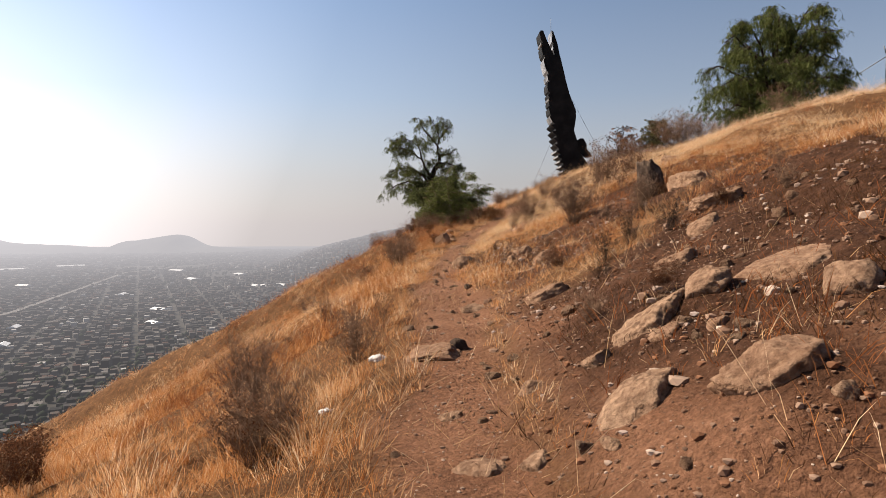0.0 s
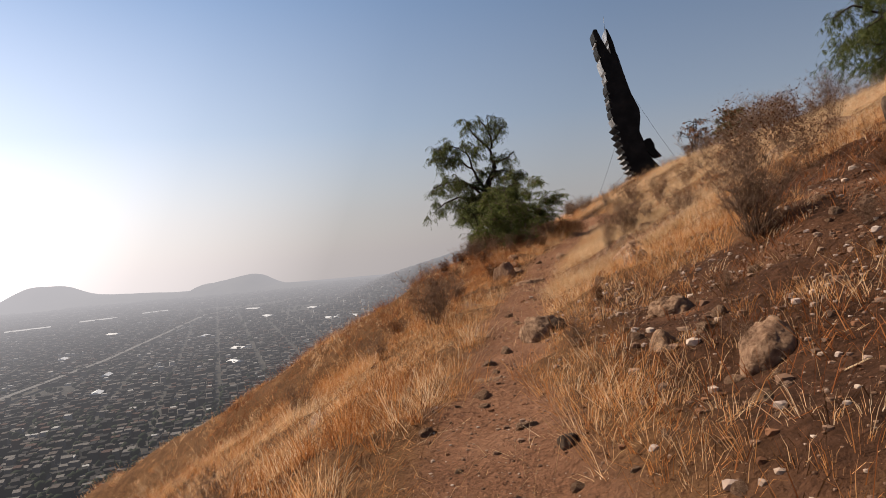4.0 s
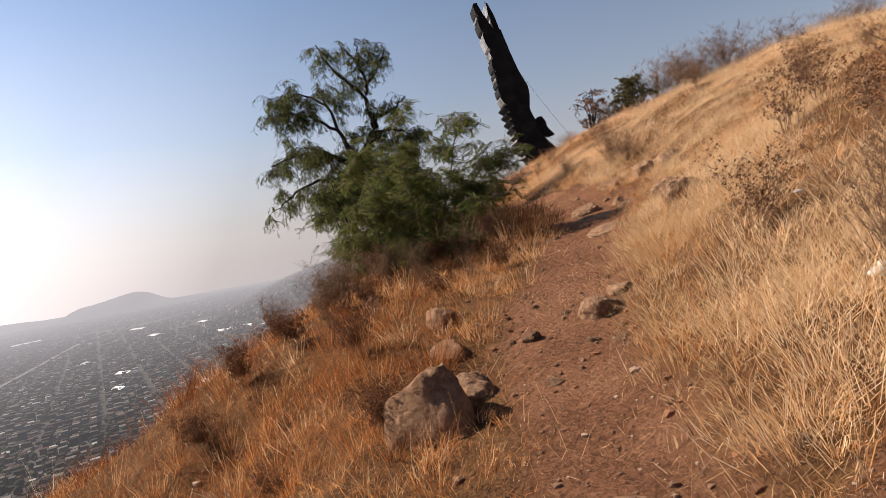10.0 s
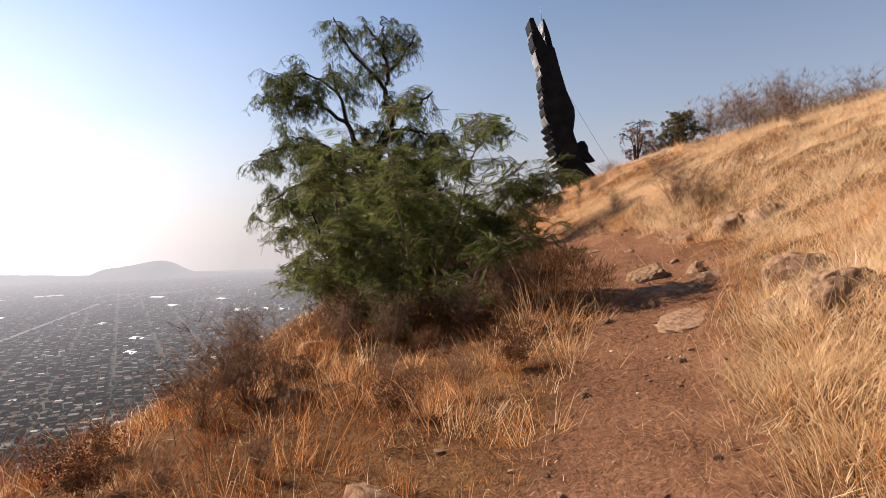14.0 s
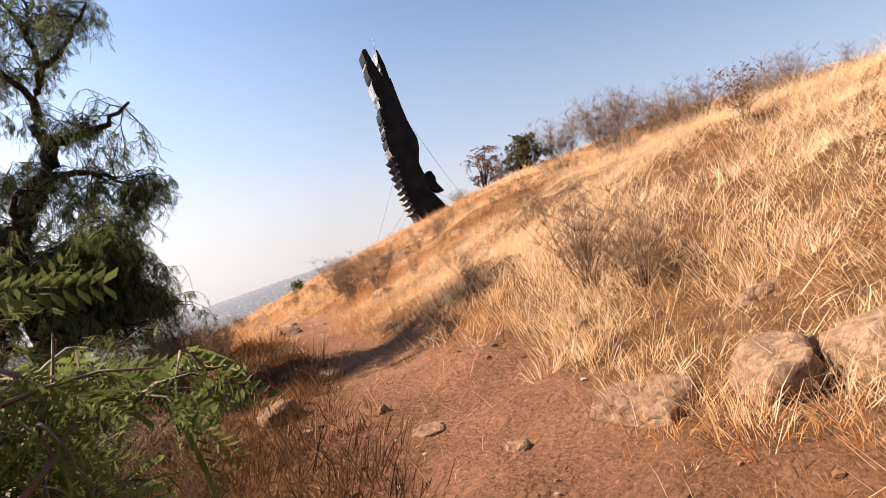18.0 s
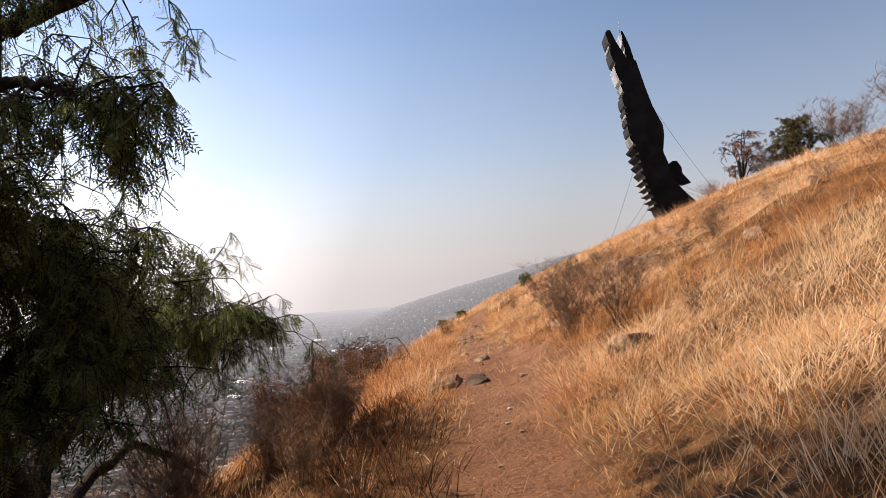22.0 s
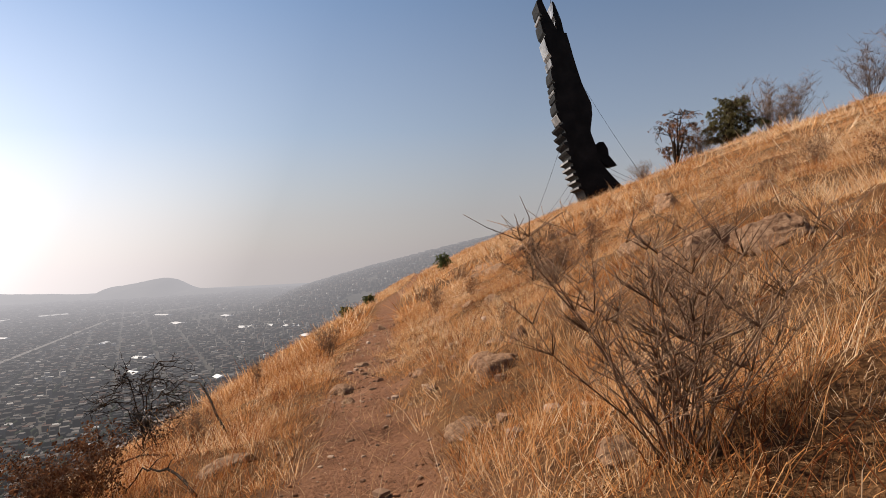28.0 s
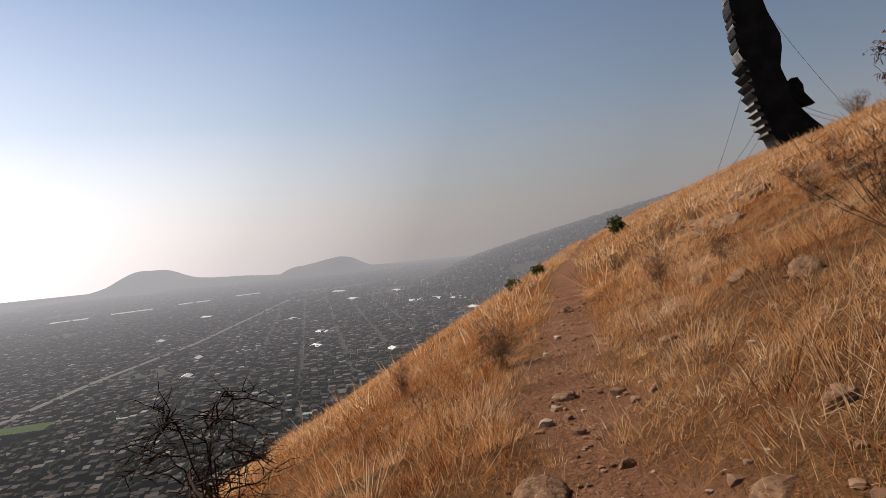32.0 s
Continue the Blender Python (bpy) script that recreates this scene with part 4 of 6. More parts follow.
PLAIN_L, HEAD_L, RED_L, GREY_L = ("brown leafless shrub with thin upright stems", "dry brown weed with small seed heads on its stems",
                                  "rust-red shrub covered in small dead leaves", "grey leafless shrub with a dense twiggy crown")
KINDS = {
    "plain": [dry_shrub(201, 1, 1.1, 38), dry_shrub(202, 1, 1.4, 34)],
    "heads": [dry_shrub(211, 1, 0.8, 10, heads=True, name="dry_weed"), dry_shrub(212, 1, 1.0, 12, heads=True, name="dry_weed")],
    "red": [dry_shrub(221, 1, 1.3, 18, leaves=8, name="dead_leaf_shrub")],
    "black": [dry_shrub(241, 1, 1.7, 30, wood=bark, name="bare_shrub")],
    "grey": [dry_shrub(231, 1, 1.5, 48, wood=twig, name="bare_shrub"), dry_shrub(232, 1, 1.3, 36, wood=pale_twig, name="bare_shrub")],
}
SHRUBS = """plain 3.04 12.38 .9;plain 3.61 9.82 .55;plain -1.05 5.1 .85;plain -1.3 5.5 .7;plain -.3 6.0 .55;plain -.5 7.3 .5;heads -.1 7.1 .4;plain 3.06 12.3 1.0;plain 3.7 9.9 .6;plain -1.4 16 .5;plain -2.8 16 .6;plain -.42 15.72 .9;plain 1.21 11.3 .33;heads 5.0 18.4 1.5;heads 5.6 18.0 1.45;plain 5.3 18.8 1.2;heads 6.2 19 1.3;plain 2.95 19.05 1.0;plain 3.15 19.35 .8;plain 3.9 17.9 .6;plain 1.3 34.6 .6;plain 1.75 35.1 .5;plain 1.5 35.7 .75;plain 1.0 35.4 .9;plain -1.97 17.5 .5;heads 2.94 20.9 .6;grey -2.75 33 1.1
plain 5.08 30.31 .9;plain -.4 19.07 .55;plain 2.7 19.4 .7;heads 4.57 23.2 .85;heads 5.5 24.06 .75;heads 5.9 24.9 .55;heads 6.6 24.6 .5;plain 3.59 19.9 .45;heads 6.75 26.3 .8;heads 7.5 31.2 .75;plain 5.14 29.5 .62;plain 1.5 32.4 .7;plain 4.45 31.7 .45
plain 3.8 39.8 .95;red -1.9 46 .9;plain 3.75 37.4 .8;red .35 40.6 .95;red -.35 41.3 1.15;red -.9 40.6 1.1;red .95 38.2 .5;red .3 39.2 .8;red .3 42.4 .8;black 4.6 48.2 .9;plain 1.35 33.2 1.05;plain 1.0 32.4 .7;plain .6 31.6 .8;plain 1.5 32.0 .55;plain .55 44.16 .5;plain 4.38 41.2 .55;plain 4.94 48 .55
plain 4.43 45.8 .68;heads 3.67 44.6 .25;plain 2.96 51.7 .7;plain 1.0 49.7 .65;plain 4.2 36.9 .8;heads 4.6 38.3 .7;plain -1.2 9.5 .45;heads 5.2 8.7 .6;heads -2 24.5 .5;red -1.6 26.5 .5;plain 1.6 28.2 .6;plain 1.9 27.6 .5;plain 1.2 28.4 .7;red 1.4 27.7 .5;plain 2.1 28.6 .45;plain 1.7 29.2 .6;plain 1.9 29.9 .5
red -.9 22.2 .42;red -4.5 7.0 .95;black 2.35 6.6 .35;black 2.7 7.0 .45;black 2.1 5.9 .25;black 2.9 6.2 .4;red -3.7 6.1 .8;plain -.62 3.5 .6;red -.75 3.7 .5;plain -.5 3.75 .6;plain -.62 16.6 1.0;plain -.1 23.7 .65;red -.25 23.9 .45;plain -.3 23.4 .5;grey -.2 36.2 1.0;grey .3 36.8 .8;grey -.9 36.4 1.1;red 1.0 36.3 .6;red 1.4 36.0 .5;red .7 36.9 .7;grey -1.2 35.6 .9;grey -.6 37.0 .8;plain 1.75 34 .5;heads 5.9 33.5 .55;heads 6.8 36 .6;plain 6.1 40 .5;heads 7 43.5 .55;plain -.9 52 .6;heads 5.9 53.5 .6
heads 4.6 14.6 .8;heads 5.2 15.4 .9;plain 3.6 17.4 .5;heads 4.2 21.4 .7;heads 5.3 20.2 .75;plain 2.5 18.0 .3;red 1.5 27.0 .5;red 1.0 28.6 .55;red .3 26 .6;plain 1.7 25.5 .55;red 1.0 25.3 .5;plain .3 25.4 .6;plain 1.95 26.2 .5;plain .7 25.2 .6;plain 1.4 25.2 .5;plain -3.2 48 1.2"""
rs = random.Random(78)
for _ in range(22):
    y = rs.uniform(17, 25)
    x = float(np.interp(y, fine_y, trail_x)) - rs.uniform(0.9, 3.2)
    SHRUBS += ";%s %.2f %.2f %.2f" % (rs.choice(("red", "red", "plain")), x, y, rs.uniform(0.22, 0.42))
for _ in range(16):
    y = rs.uniform(2, 13)
    x = float(np.interp(y, fine_y, trail_x)) + rs.uniform(1.0, 4.5)
    SHRUBS += ";%s %.2f %.2f %.2f" % (rs.choice(("red", "plain")), x, y, rs.uniform(0.16, 0.32))
for _ in range(26):
    y = rs.uniform(33, 62)
    x = float(np.interp(y, fine_y, trail_x)) + 0.8 + 6.0 * rs.random()
    SHRUBS += ";%s %.2f %.2f %.2f" % (rs.choice(("plain", "plain", "heads")), x, y, rs.uniform(0.3, 0.65))
used = set()
for k, item in enumerate(SHRUBS.replace("\n", ";").split(";")):
    kind, x, y, s = item.split()
    pool = KINDS[kind]
    src = pool[k % len(pool)]
    label = {"plain": PLAIN_L, "heads": HEAD_L, "red": RED_L, "grey": GREY_L, "black": "dark leafless thorny shrub leaning over the drop"}[kind]
    ob = src if src.name not in used else copy_thing(src, Matrix())
    used.add(src.name)
    stand(ob, float(x), float(y), float(s), 67 * k, label, "dry shrubs on the slope", 1.0 + 0.25 * math.sin(k * 2.1))
# the row of grey bushes along the crest
for k, (x, y, s) in enumerate([(16.3, 49.2, 0.9), (21.3, 48.2, 1.3),
                               (21.0, 60.5, 3.2), (22.6, 61.8, 2.6), (24.8, 61.5, 3.0), (26.8, 59.5, 3.1), (28.2, 57.6, 2.8), (30.5, 57, 3.2), (28, 54, 2.6), (33, 55, 3.0), (9.5, 35.5, 0.9), (10.8, 37.6, 1.0), (14.4, 37.5, 1.2), (12.2, 27.6, 1.1), (13.6, 25.6, 1.3), (11.7, 45.5, 1.3), (26, 60, 2.2), (13.4, 41.6, 1.3), (13.0, 38.3, 1.1), (14.3, 46.7, 1.6)]):
    src = KINDS["grey"][k % 2]
    stand(copy_thing(src, Matrix()), x, y, s, 53 * k, GREY_L, "grey bushes along the crest", 1.15)


# ---- trees ----
def leaf_shape(pairs, length, blade, wide):
    """A feathered leaf that hangs down its own -z axis."""
    v, f = [], []
    for k in range(pairs):
        z = -length * (k + 0.6) / pairs
        bend = 0.12 * (z / length) ** 2 * length
        L = blade * (1 - 0.45 * abs(k / pairs - 0.4))
        for sgn in (-1, 1):
            o = len(v)
            tip = (sgn * L * 0.86, bend, z - L * 0.55)
            v += [(0, bend, z + wide * 0.4), (sgn * L * 0.42, bend + wide * 0.3, z - L * 0.18 + wide * 0.55), tip, (sgn * L * 0.40, bend - wide * 0.3, z - L * 0.32 - wide * 0.35)]
            f.append((o, o + 1, o + 2, o + 3))
    return np.array(v), np.array(f)


def grow_tree(name, base, limbs, label, seed, twigs, per_twig, droop, leaf, mat, twig_len=(0.5, 1.1), group="", category="tree", sprout=0.25, rise=0.6, side=(0.4, 0.9), branches=10, wood=None, thick=0.012, hang=-0.9, up=(-0.5, 0.75)):
    """A pepper tree: trunk and limbs along given lines, forked branches, hanging twigs, and feathered leaves along them."""
    r = random.Random(seed)
    nr = np.random.default_rng(seed)
    wood = wood or bark
    top = tagged(new(name), label, category, group)
    top.location = base
    B = Vector(base)
    tips = []
    for k, (lname, pts, r0, r1, leafy_from, share) in enumerate(limbs):
        bm = bmesh.new()
        P_ = [Vector(p) - B for p in pts]
        # soften the line and add small crooks
        fine = []
        for i in range(len(P_) - 1):
            for s in range(4):
                a, b = P_[i], P_[i + 1]
                fine.append(a.lerp(b, s / 4) + Vector((r.gauss(0, 1), r.gauss(0, 1), r.gauss(0, 0.6))) * (0.02 if s else 0.008))
        fine.append(P_[-1])
        n = len(fine)
        tube(bm, fine, [r0 + (r1 - r0) * i / (n - 1) for i in range(n)], 10 if r0 > 0.1 else 7)
        # branches that fork twice
        for _ in range(int(branches * share)):
            i = r.randrange(int(n * leafy_from), n)
            d = Vector((r.gauss(0, 1), r.gauss(0, 1), r.uniform(*up))).normalized()
            l = r.uniform(*side)
            q = [fine[i] + d * l * s + Vector((r.gauss(0, 0.07), r.gauss(0, 0.07), r.gauss(0, 0.07) - 0.35 * s * s)) * l * (s > 0) for s in (0, 0.35, 0.7, 1.0)]
            tube(bm, q, [thick, thick * 0.75, thick * 0.5, thick * 0.3], 5)
            tips += [(q[2], d, share), (q[3], d, share)]
            for m_ in (1, 2, 2, 3):
                e = (d + Vector((r.gauss(0, 0.7), r.gauss(0, 0.7), r.gauss(0, 0.6)))).normalized()
                l2 = l * r.uniform(0.3, 0.65)
                w = [q[m_], q[m_] + e * l2 * 0.5 + Vector((r.gauss(0, 0.05), r.gauss(0, 0.05), r.gauss(0, 0.05))) * l2, q[m_] + e * l2]
                tube(bm, w, [thick * 0.6, thick * 0.45, thick * 0.25], 4)
                tips += [(w[1], e, share * 0.8), (w[2], e, share)]
        part(lname, bm, wood, top)
        for i in range(int(n * leafy_from), n, 2):
            d = (fine[min(i + 1, n - 1)] - fine[max(i - 1, 0)]).normalized()
            tips.append((fine[i], d, share * 0.5))
    tb = bmesh.new()
    at_, way = [], []
    weights = [t[2] for t in tips]
    for _ in range(twigs):
        p, d, _s = r.choices(tips, weights)[0]
        a = r.uniform(0, 6.28)
        v = (Vector((math.cos(a), math.sin(a), r.uniform(-0.5, rise))) + d * sprout).normalized()
        L = r.uniform(*twig_len)
        fall = droop * r.uniform(0.5, 1.5)
        line = [p.copy()]
        for s in range(3):
            v = (v + Vector((r.gauss(0, 0.12), r.gauss(0, 0.12), -fall * (s + 1) * 0.6))).normalized()
            line.append(line[-1] + v * L / 3)
        tube(tb, line, [0.0045, 0.0035, 0.0025, 0.0015], 3)
        for _ in range(max(2, int(per_twig * r.uniform(0.5, 1.4)))):
            s = r.uniform(0.2, 3)
            i = min(int(s), 2)
            at_.append(line[i].lerp(line[i + 1], s - i))
            way.append((v * 0.35 + Vector((r.gauss(0, 0.85), r.gauss(0, 0.85), hang + r.gauss(0, 0.35)))).normalized())
    part("twig_spray", tb, wood, top)["kind"] = "stuff"
    v, f = leaf
    M = len(at_)
    pos = np.array([p[:] for p in at_])
    down = -np.array([w[:] for w in way])
    ref = nr.normal(size=(M, 3))
    xa = np.cross(ref, down)
    xa /= np.linalg.norm(xa, axis=1)[:, None]
    ya = np.cross(down, xa)
    sc = nr.uniform(0.6, 1.25, M)[:, None, None]
    V = (v[None, :, 0, None] * xa[:, None] + v[None, :, 1, None] * ya[:, None] + v[None, :, 2, None] * down[:, None]) * sc + pos[:, None]
    F = (f[None] + len(v) * np.arange(M)[:, None, None]).reshape(-1)
    me = mesh_from("crown", V.reshape(-1, 3), F, np.full(len(F) // 4, 4), [mat])
    tint = np.repeat(np.clip(nr.normal(0.45, 0.25, M), 0, 1), len(v))
    me.attributes.new("tint", "FLOAT", "POINT").data.foreach_set("value", tint.astype(np.float32))
    crown = new("crown", me)
    crown.parent = top
    return top


T = (0.37, 33.15, 2.05)
grow_tree("pepper_tree", T, [
    ("trunk", [(0.40, 33.18, 1.8), (0.36, 33.15, 2.6), (0.24, 33.12, 3.3), (0.02, 33.05, 3.9), (-0.06, 33.0, 4.4), (0.12, 33.02, 4.8), (0.38, 33.1, 5.2), (0.41, 33.15, 5.6)], 0.21, 0.08, 0.75, 0.2),
    ("limb", [(0.41, 33.15, 5.55), (0.28, 33.17, 5.75), (0.28, 33.2, 6.05), (0.4, 33.25, 6.4), (0.3, 33.3, 6.9), (0.0, 33.3, 7.3)], 0.07, 0.018, 0.25, 0.8),
    ("limb", [(0.41, 33.15, 5.58), (0.7, 33.15, 5.6), (1.0, 33.2, 5.72), (1.25, 33.2, 5.95)], 0.065, 0.015, 0.3, 0.8),
    ("limb", [(-0.06, 33.0, 4.5), (-0.3, 33.1, 4.95), (-0.5, 33.2, 5.4), (-0.65, 33.3, 6.0), (-0.8, 33.4, 6.6)], 0.07, 0.016, 0.3, 1.1),
    ("limb", [(-0.06, 33.0, 4.4), (-0.6, 32.8, 4.7), (-1.1, 32.7, 4.9), (-1.6, 32.6, 4.85), (-2.1, 32.5, 4.7)], 0.06, 0.015, 0.35, 1.3),
    ("limb", [(0.02, 33.05, 3.95), (-0.6, 33.2, 4.2), (-1.2, 33.4, 4.3), (-1.8, 33.5, 4.1), (-2.2, 33.5, 3.8)], 0.06, 0.015, 0.35, 1.3),
    ("limb", [(-0.5, 33.2, 5.4), (-1.1, 33.1, 5.8), (-1.6, 33.0, 5.95), (-2.0, 32.9, 5.8)], 0.04, 0.012, 0.3, 1.2),
    ("limb", [(0.32, 33.15, 2.75), (0.02, 34.0, 3.05), (-0.2, 34.9, 3.3), (-0.15, 35.3, 3.52), (0.25, 35.3, 3.66), (0.55, 35.25, 3.8), (0.75, 35.2, 3.78)], 0.11, 0.014, 0.6, 1.3),
    ("limb", [(-0.15, 35.3, 3.52), (-0.35, 35.5, 3.85), (-0.55, 35.7, 4.15), (-0.7, 35.8, 4.3)], 0.045, 0.012, 0.3, 1.1),
    ("limb", [(0.25, 35.3, 3.66), (0.2, 35.45, 3.9), (0.2, 35.55, 4.05)], 0.035, 0.010, 0.3, 1.1),
    ("limb", [(-0.2, 34.9, 3.3), (-0.2, 35.1, 3.75), (-0.15, 35.4, 4.1), (-0.1, 35.6, 4.3)], 0.045, 0.012, 0.4, 1.1),
    ("limb", [(0.34, 33.15, 2.5), (0.1, 34.2, 2.75), (0.04, 34.9, 2.85), (0.35, 35.1, 2.65), (0.5, 35.2, 2.5)], 0.06, 0.014, 0.6, 0.05),
    ("limb", [(0.28, 33.2, 6.05), (-0.1, 33.0, 6.5), (-0.5, 32.9, 7.0), (-0.65, 32.9, 7.4)], 0.04, 0.012, 0.3, 0.9),
    ("limb", [(0.4, 33.25, 6.4), (0.7, 33.3, 6.75), (0.95, 33.2, 7.1)], 0.04, 0.012, 0.3, 0.8),
    ("limb", [(0.1, 33.1, 3.6), (0.4, 32.75, 4.1), (0.75, 32.5, 4.4), (1.1, 32.4, 4.5)], 0.055, 0.014, 0.3, 1.7),
    ("limb", [(0.02, 33.05, 3.9), (0.35, 33.25, 4.4), (0.55, 33.35, 4.5), (0.7, 33.35, 4.4)], 0.05, 0.014, 0.3, 1.5),
    ("limb", [(0.24, 33.1, 3.3), (0.6, 32.9, 3.7), (0.95, 32.9, 3.9), (1.3, 33.0, 3.9)], 0.05, 0.014, 0.3, 1.5),
    ("limb", [(0.25, 33.1, 3.2), (-0.2, 32.8, 3.5), (-0.6, 32.5, 3.6), (-0.9, 32.2, 3.5)], 0.05, 0.014, 0.3, 1.3),
    ("limb", [(0.02, 33.05, 4.0), (-0.4, 32.5, 4.5), (-0.8, 32.1, 4.8), (-1.2, 31.8, 4.9)], 0.05, 0.014, 0.3, 1.1),
    ("limb", [(0.2, 33.1, 3.5), (0.22, 32.6, 3.95), (0.3, 32.15, 4.1), (0.35, 31.8, 3.9)], 0.05, 0.014, 0.25, 1.0),
    ("limb", [(0.0, 33.05, 4.1), (0.15, 32.6, 4.6), (0.3, 32.3, 4.9), (0.4, 32.1, 4.9)], 0.05, 0.014, 0.25, 0.6),
    ("limb", [(0.3, 33.3, 6.9), (0.32, 33.3, 7.1), (0.25, 33.25, 7.35), (0.3, 33.2, 7.5)], 0.022, 0.010, 0.2, 0.7),
    ("limb", [(-0.65, 33.3, 6.0), (-1.0, 33.3, 6.3), (-1.35, 33.2, 6.4), (-1.6, 33.1, 6.25)], 0.03, 0.010, 0.25, 1.1),
    ("limb", [(-0.06, 33.0, 4.4), (-0.5, 33.3, 4.2), (-0.9, 33.5, 3.9), (-1.2, 33.6, 3.5)], 0.04, 0.012, 0.3, 1.2),
    ("limb", [(0.38, 33.1, 5.2), (0.75, 32.9, 5.15), (1.0, 32.8, 5.1), (1.2, 32.8, 4.95)], 0.04, 0.012, 0.3, 1.2),
], "pepper tree with a crooked dark trunk and drooping leaves", 301, 6800, 6, 0.8, leaf_shape(6, 0.11, 0.028, 0.0085), leafy_dark, (0.12, 0.48), rise=0.45, side=(0.25, 0.6), branches=11, thick=0.0085)

S = (1.05, 26.2, 2.1)
grow_tree("pepper_shrub", S, [
    ("stem", [(1.05, 26.2, 1.95), (1.2, 26.2, 2.6), (1.35, 26.1, 3.2), (1.5, 26.0, 3.7), (1.6, 26.0, 4.15)], 0.02, 0.005, 0.25, 1.0),
    ("stem", [(1.05, 26.2, 1.95), (0.9, 26.4, 2.5), (0.75, 26.4, 3.0), (0.7, 26.3, 3.4)], 0.02, 0.005, 0.2, 1.3),
    ("stem", [(1.05, 26.25, 1.95), (1.4, 26.3, 2.5), (1.72, 26.3, 3.0), (1.92, 26.3, 3.3), (2.0, 26.3, 3.5)], 0.02, 0.005, 0.25, 1.2),
    ("stem", [(1.05, 26.2, 1.95), (0.75, 25.9, 2.4), (0.45, 25.7, 2.8), (0.15, 25.6, 3.0)], 0.018, 0.005, 0.2, 1.1),
    ("stem", [(1.05, 26.2, 1.95), (0.6, 26.2, 2.3), (0.2, 26.2, 2.6), (-0.2, 26.1, 2.75)], 0.018, 0.005, 0.3, 0.9),
    ("stem", [(1.05, 26.2, 1.95), (1.3, 25.8, 2.4), (1.6, 25.6, 2.8), (1.9, 25.5, 3.0)], 0.018, 0.005, 0.2, 1.0),
    ("stem", [(1.05, 26.2, 1.95), (1.1, 26.6, 2.5), (1.1, 26.8, 3.0), (1.0, 26.9, 3.4)], 0.018, 0.005, 0.2, 1.0),
    ("stem", [(1.05, 26.2, 1.95), (1.5, 26.2, 2.8), (1.82, 26.12, 3.35), (2.02, 26.05, 3.7)], 0.016, 0.005, 0.35, 0.7),
    ("stem", [(1.05, 26.2, 1.95), (0.85, 26.1, 2.9), (0.75, 26.0, 3.6), (0.7, 26.0, 4.15)], 0.018, 0.005, 0.3, 0.9),
    ("stem", [(1.05, 26.2, 1.95), (0.6, 25.8, 2.6), (0.3, 25.6, 3.2), (0.12, 25.5, 3.7)], 0.018, 0.005, 0.25, 1.0),
    ("stem", [(1.05, 26.2, 1.95), (1.45, 26.2, 2.55), (1.8, 26.15, 3.0), (2.08, 26.1, 3.3), (2.3, 26.1, 3.45)], 0.016, 0.005, 0.45, 0.6),
], "young pepper shrub with olive-green feathered leaves and pale branches", 302, 1800, 5, 0.24, leaf_shape(10, 0.13, 0.027, 0.0072), leafy, (0.06, 0.24), category="shrub", rise=0.9, side=(0.18, 0.45), branches=12, wood=pale_twig, thick=0.007, hang=-0.3, up=(-0.1, 1.2))

S2 = (0.75, 29.9, 2.45)
grow_tree("pepper_shrub", S2, [
    ("stem", [(0.75, 29.9, 2.2), (0.85, 29.9, 2.9), (0.9, 29.8, 3.4), (1.0, 29.7, 3.8)], 0.018, 0.005, 0.15, 1.0),
    ("stem", [(0.75, 29.9, 2.2), (0.55, 29.6, 2.8), (0.4, 29.4, 3.2), (0.3, 29.3, 3.5)], 0.018, 0.005, 0.15, 1.0),
    ("stem", [(0.75, 29.9, 2.2), (1.0, 30.2, 2.7), (1.2, 30.5, 3.0)], 0.018, 0.005, 0.15, 1.0),
    ("stem", [(0.75, 29.9, 2.2), (0.9, 29.4, 2.6), (1.0, 29.0, 2.9)], 0.018, 0.005, 0.15, 0.9),
    ("stem", [(0.75, 29.9, 2.2), (0.6, 30.4, 2.7), (0.5, 30.9, 3.1), (0.45, 31.2, 3.3)], 0.018, 0.005, 0.15, 1.0),
    ("stem", [(0.75, 29.9, 2.2), (0.3, 30.0, 2.6), (-0.1, 30.1, 3.0)], 0.018, 0.005, 0.15, 1.0),
], "low pepper shrub at the foot of the tree", 304, 700, 6, 0.3, leaf_shape(8, 0.11, 0.028, 0.0075), leafy, (0.18, 0.5), category="shrub", rise=0.9, side=(0.15, 0.45), branches=9, wood=twig, thick=0.0065, hang=-0.5, up=(-0.1, 1.2))

S3 = (0.75, 31.7, 2.3)
grow_tree("pepper_shrub", S3, [
    ("stem", [(0.75, 31.70, gz(0.75, 31.7) - 0.1), (0.80, 31.70, 2.7), (0.70, 31.70, 3.2), (0.70, 31.60, 3.5)], 0.018, 0.005, 0.15, 1.0),
    ("stem", [(0.75, 31.70, gz(0.75, 31.7) - 0.1), (1.00, 31.60, 2.6), (1.20, 31.50, 3.0), (1.30, 31.40, 3.3)], 0.018, 0.005, 0.15, 1.0),
    ("stem", [(0.75, 31.70, gz(0.75, 31.7) - 0.1), (0.40, 31.80, 2.6), (0.10, 31.90, 3.0), (-0.10, 31.90, 3.3)], 0.018, 0.005, 0.15, 1.0),
    ("stem", [(0.75, 31.70, gz(0.75, 31.7) - 0.1), (0.70, 32.10, 2.6), (0.65, 32.40, 3.0)], 0.018, 0.005, 0.15, 0.9),
], "thin young pepper shrub growing under the tree", 305, 240, 6, 0.3, leaf_shape(8, 0.11, 0.028, 0.0075), leafy, (0.18, 0.5), category="shrub", rise=0.9, side=(0.15, 0.45), branches=9, wood=twig, thick=0.0065, hang=-0.5, up=(-0.1, 1.2))

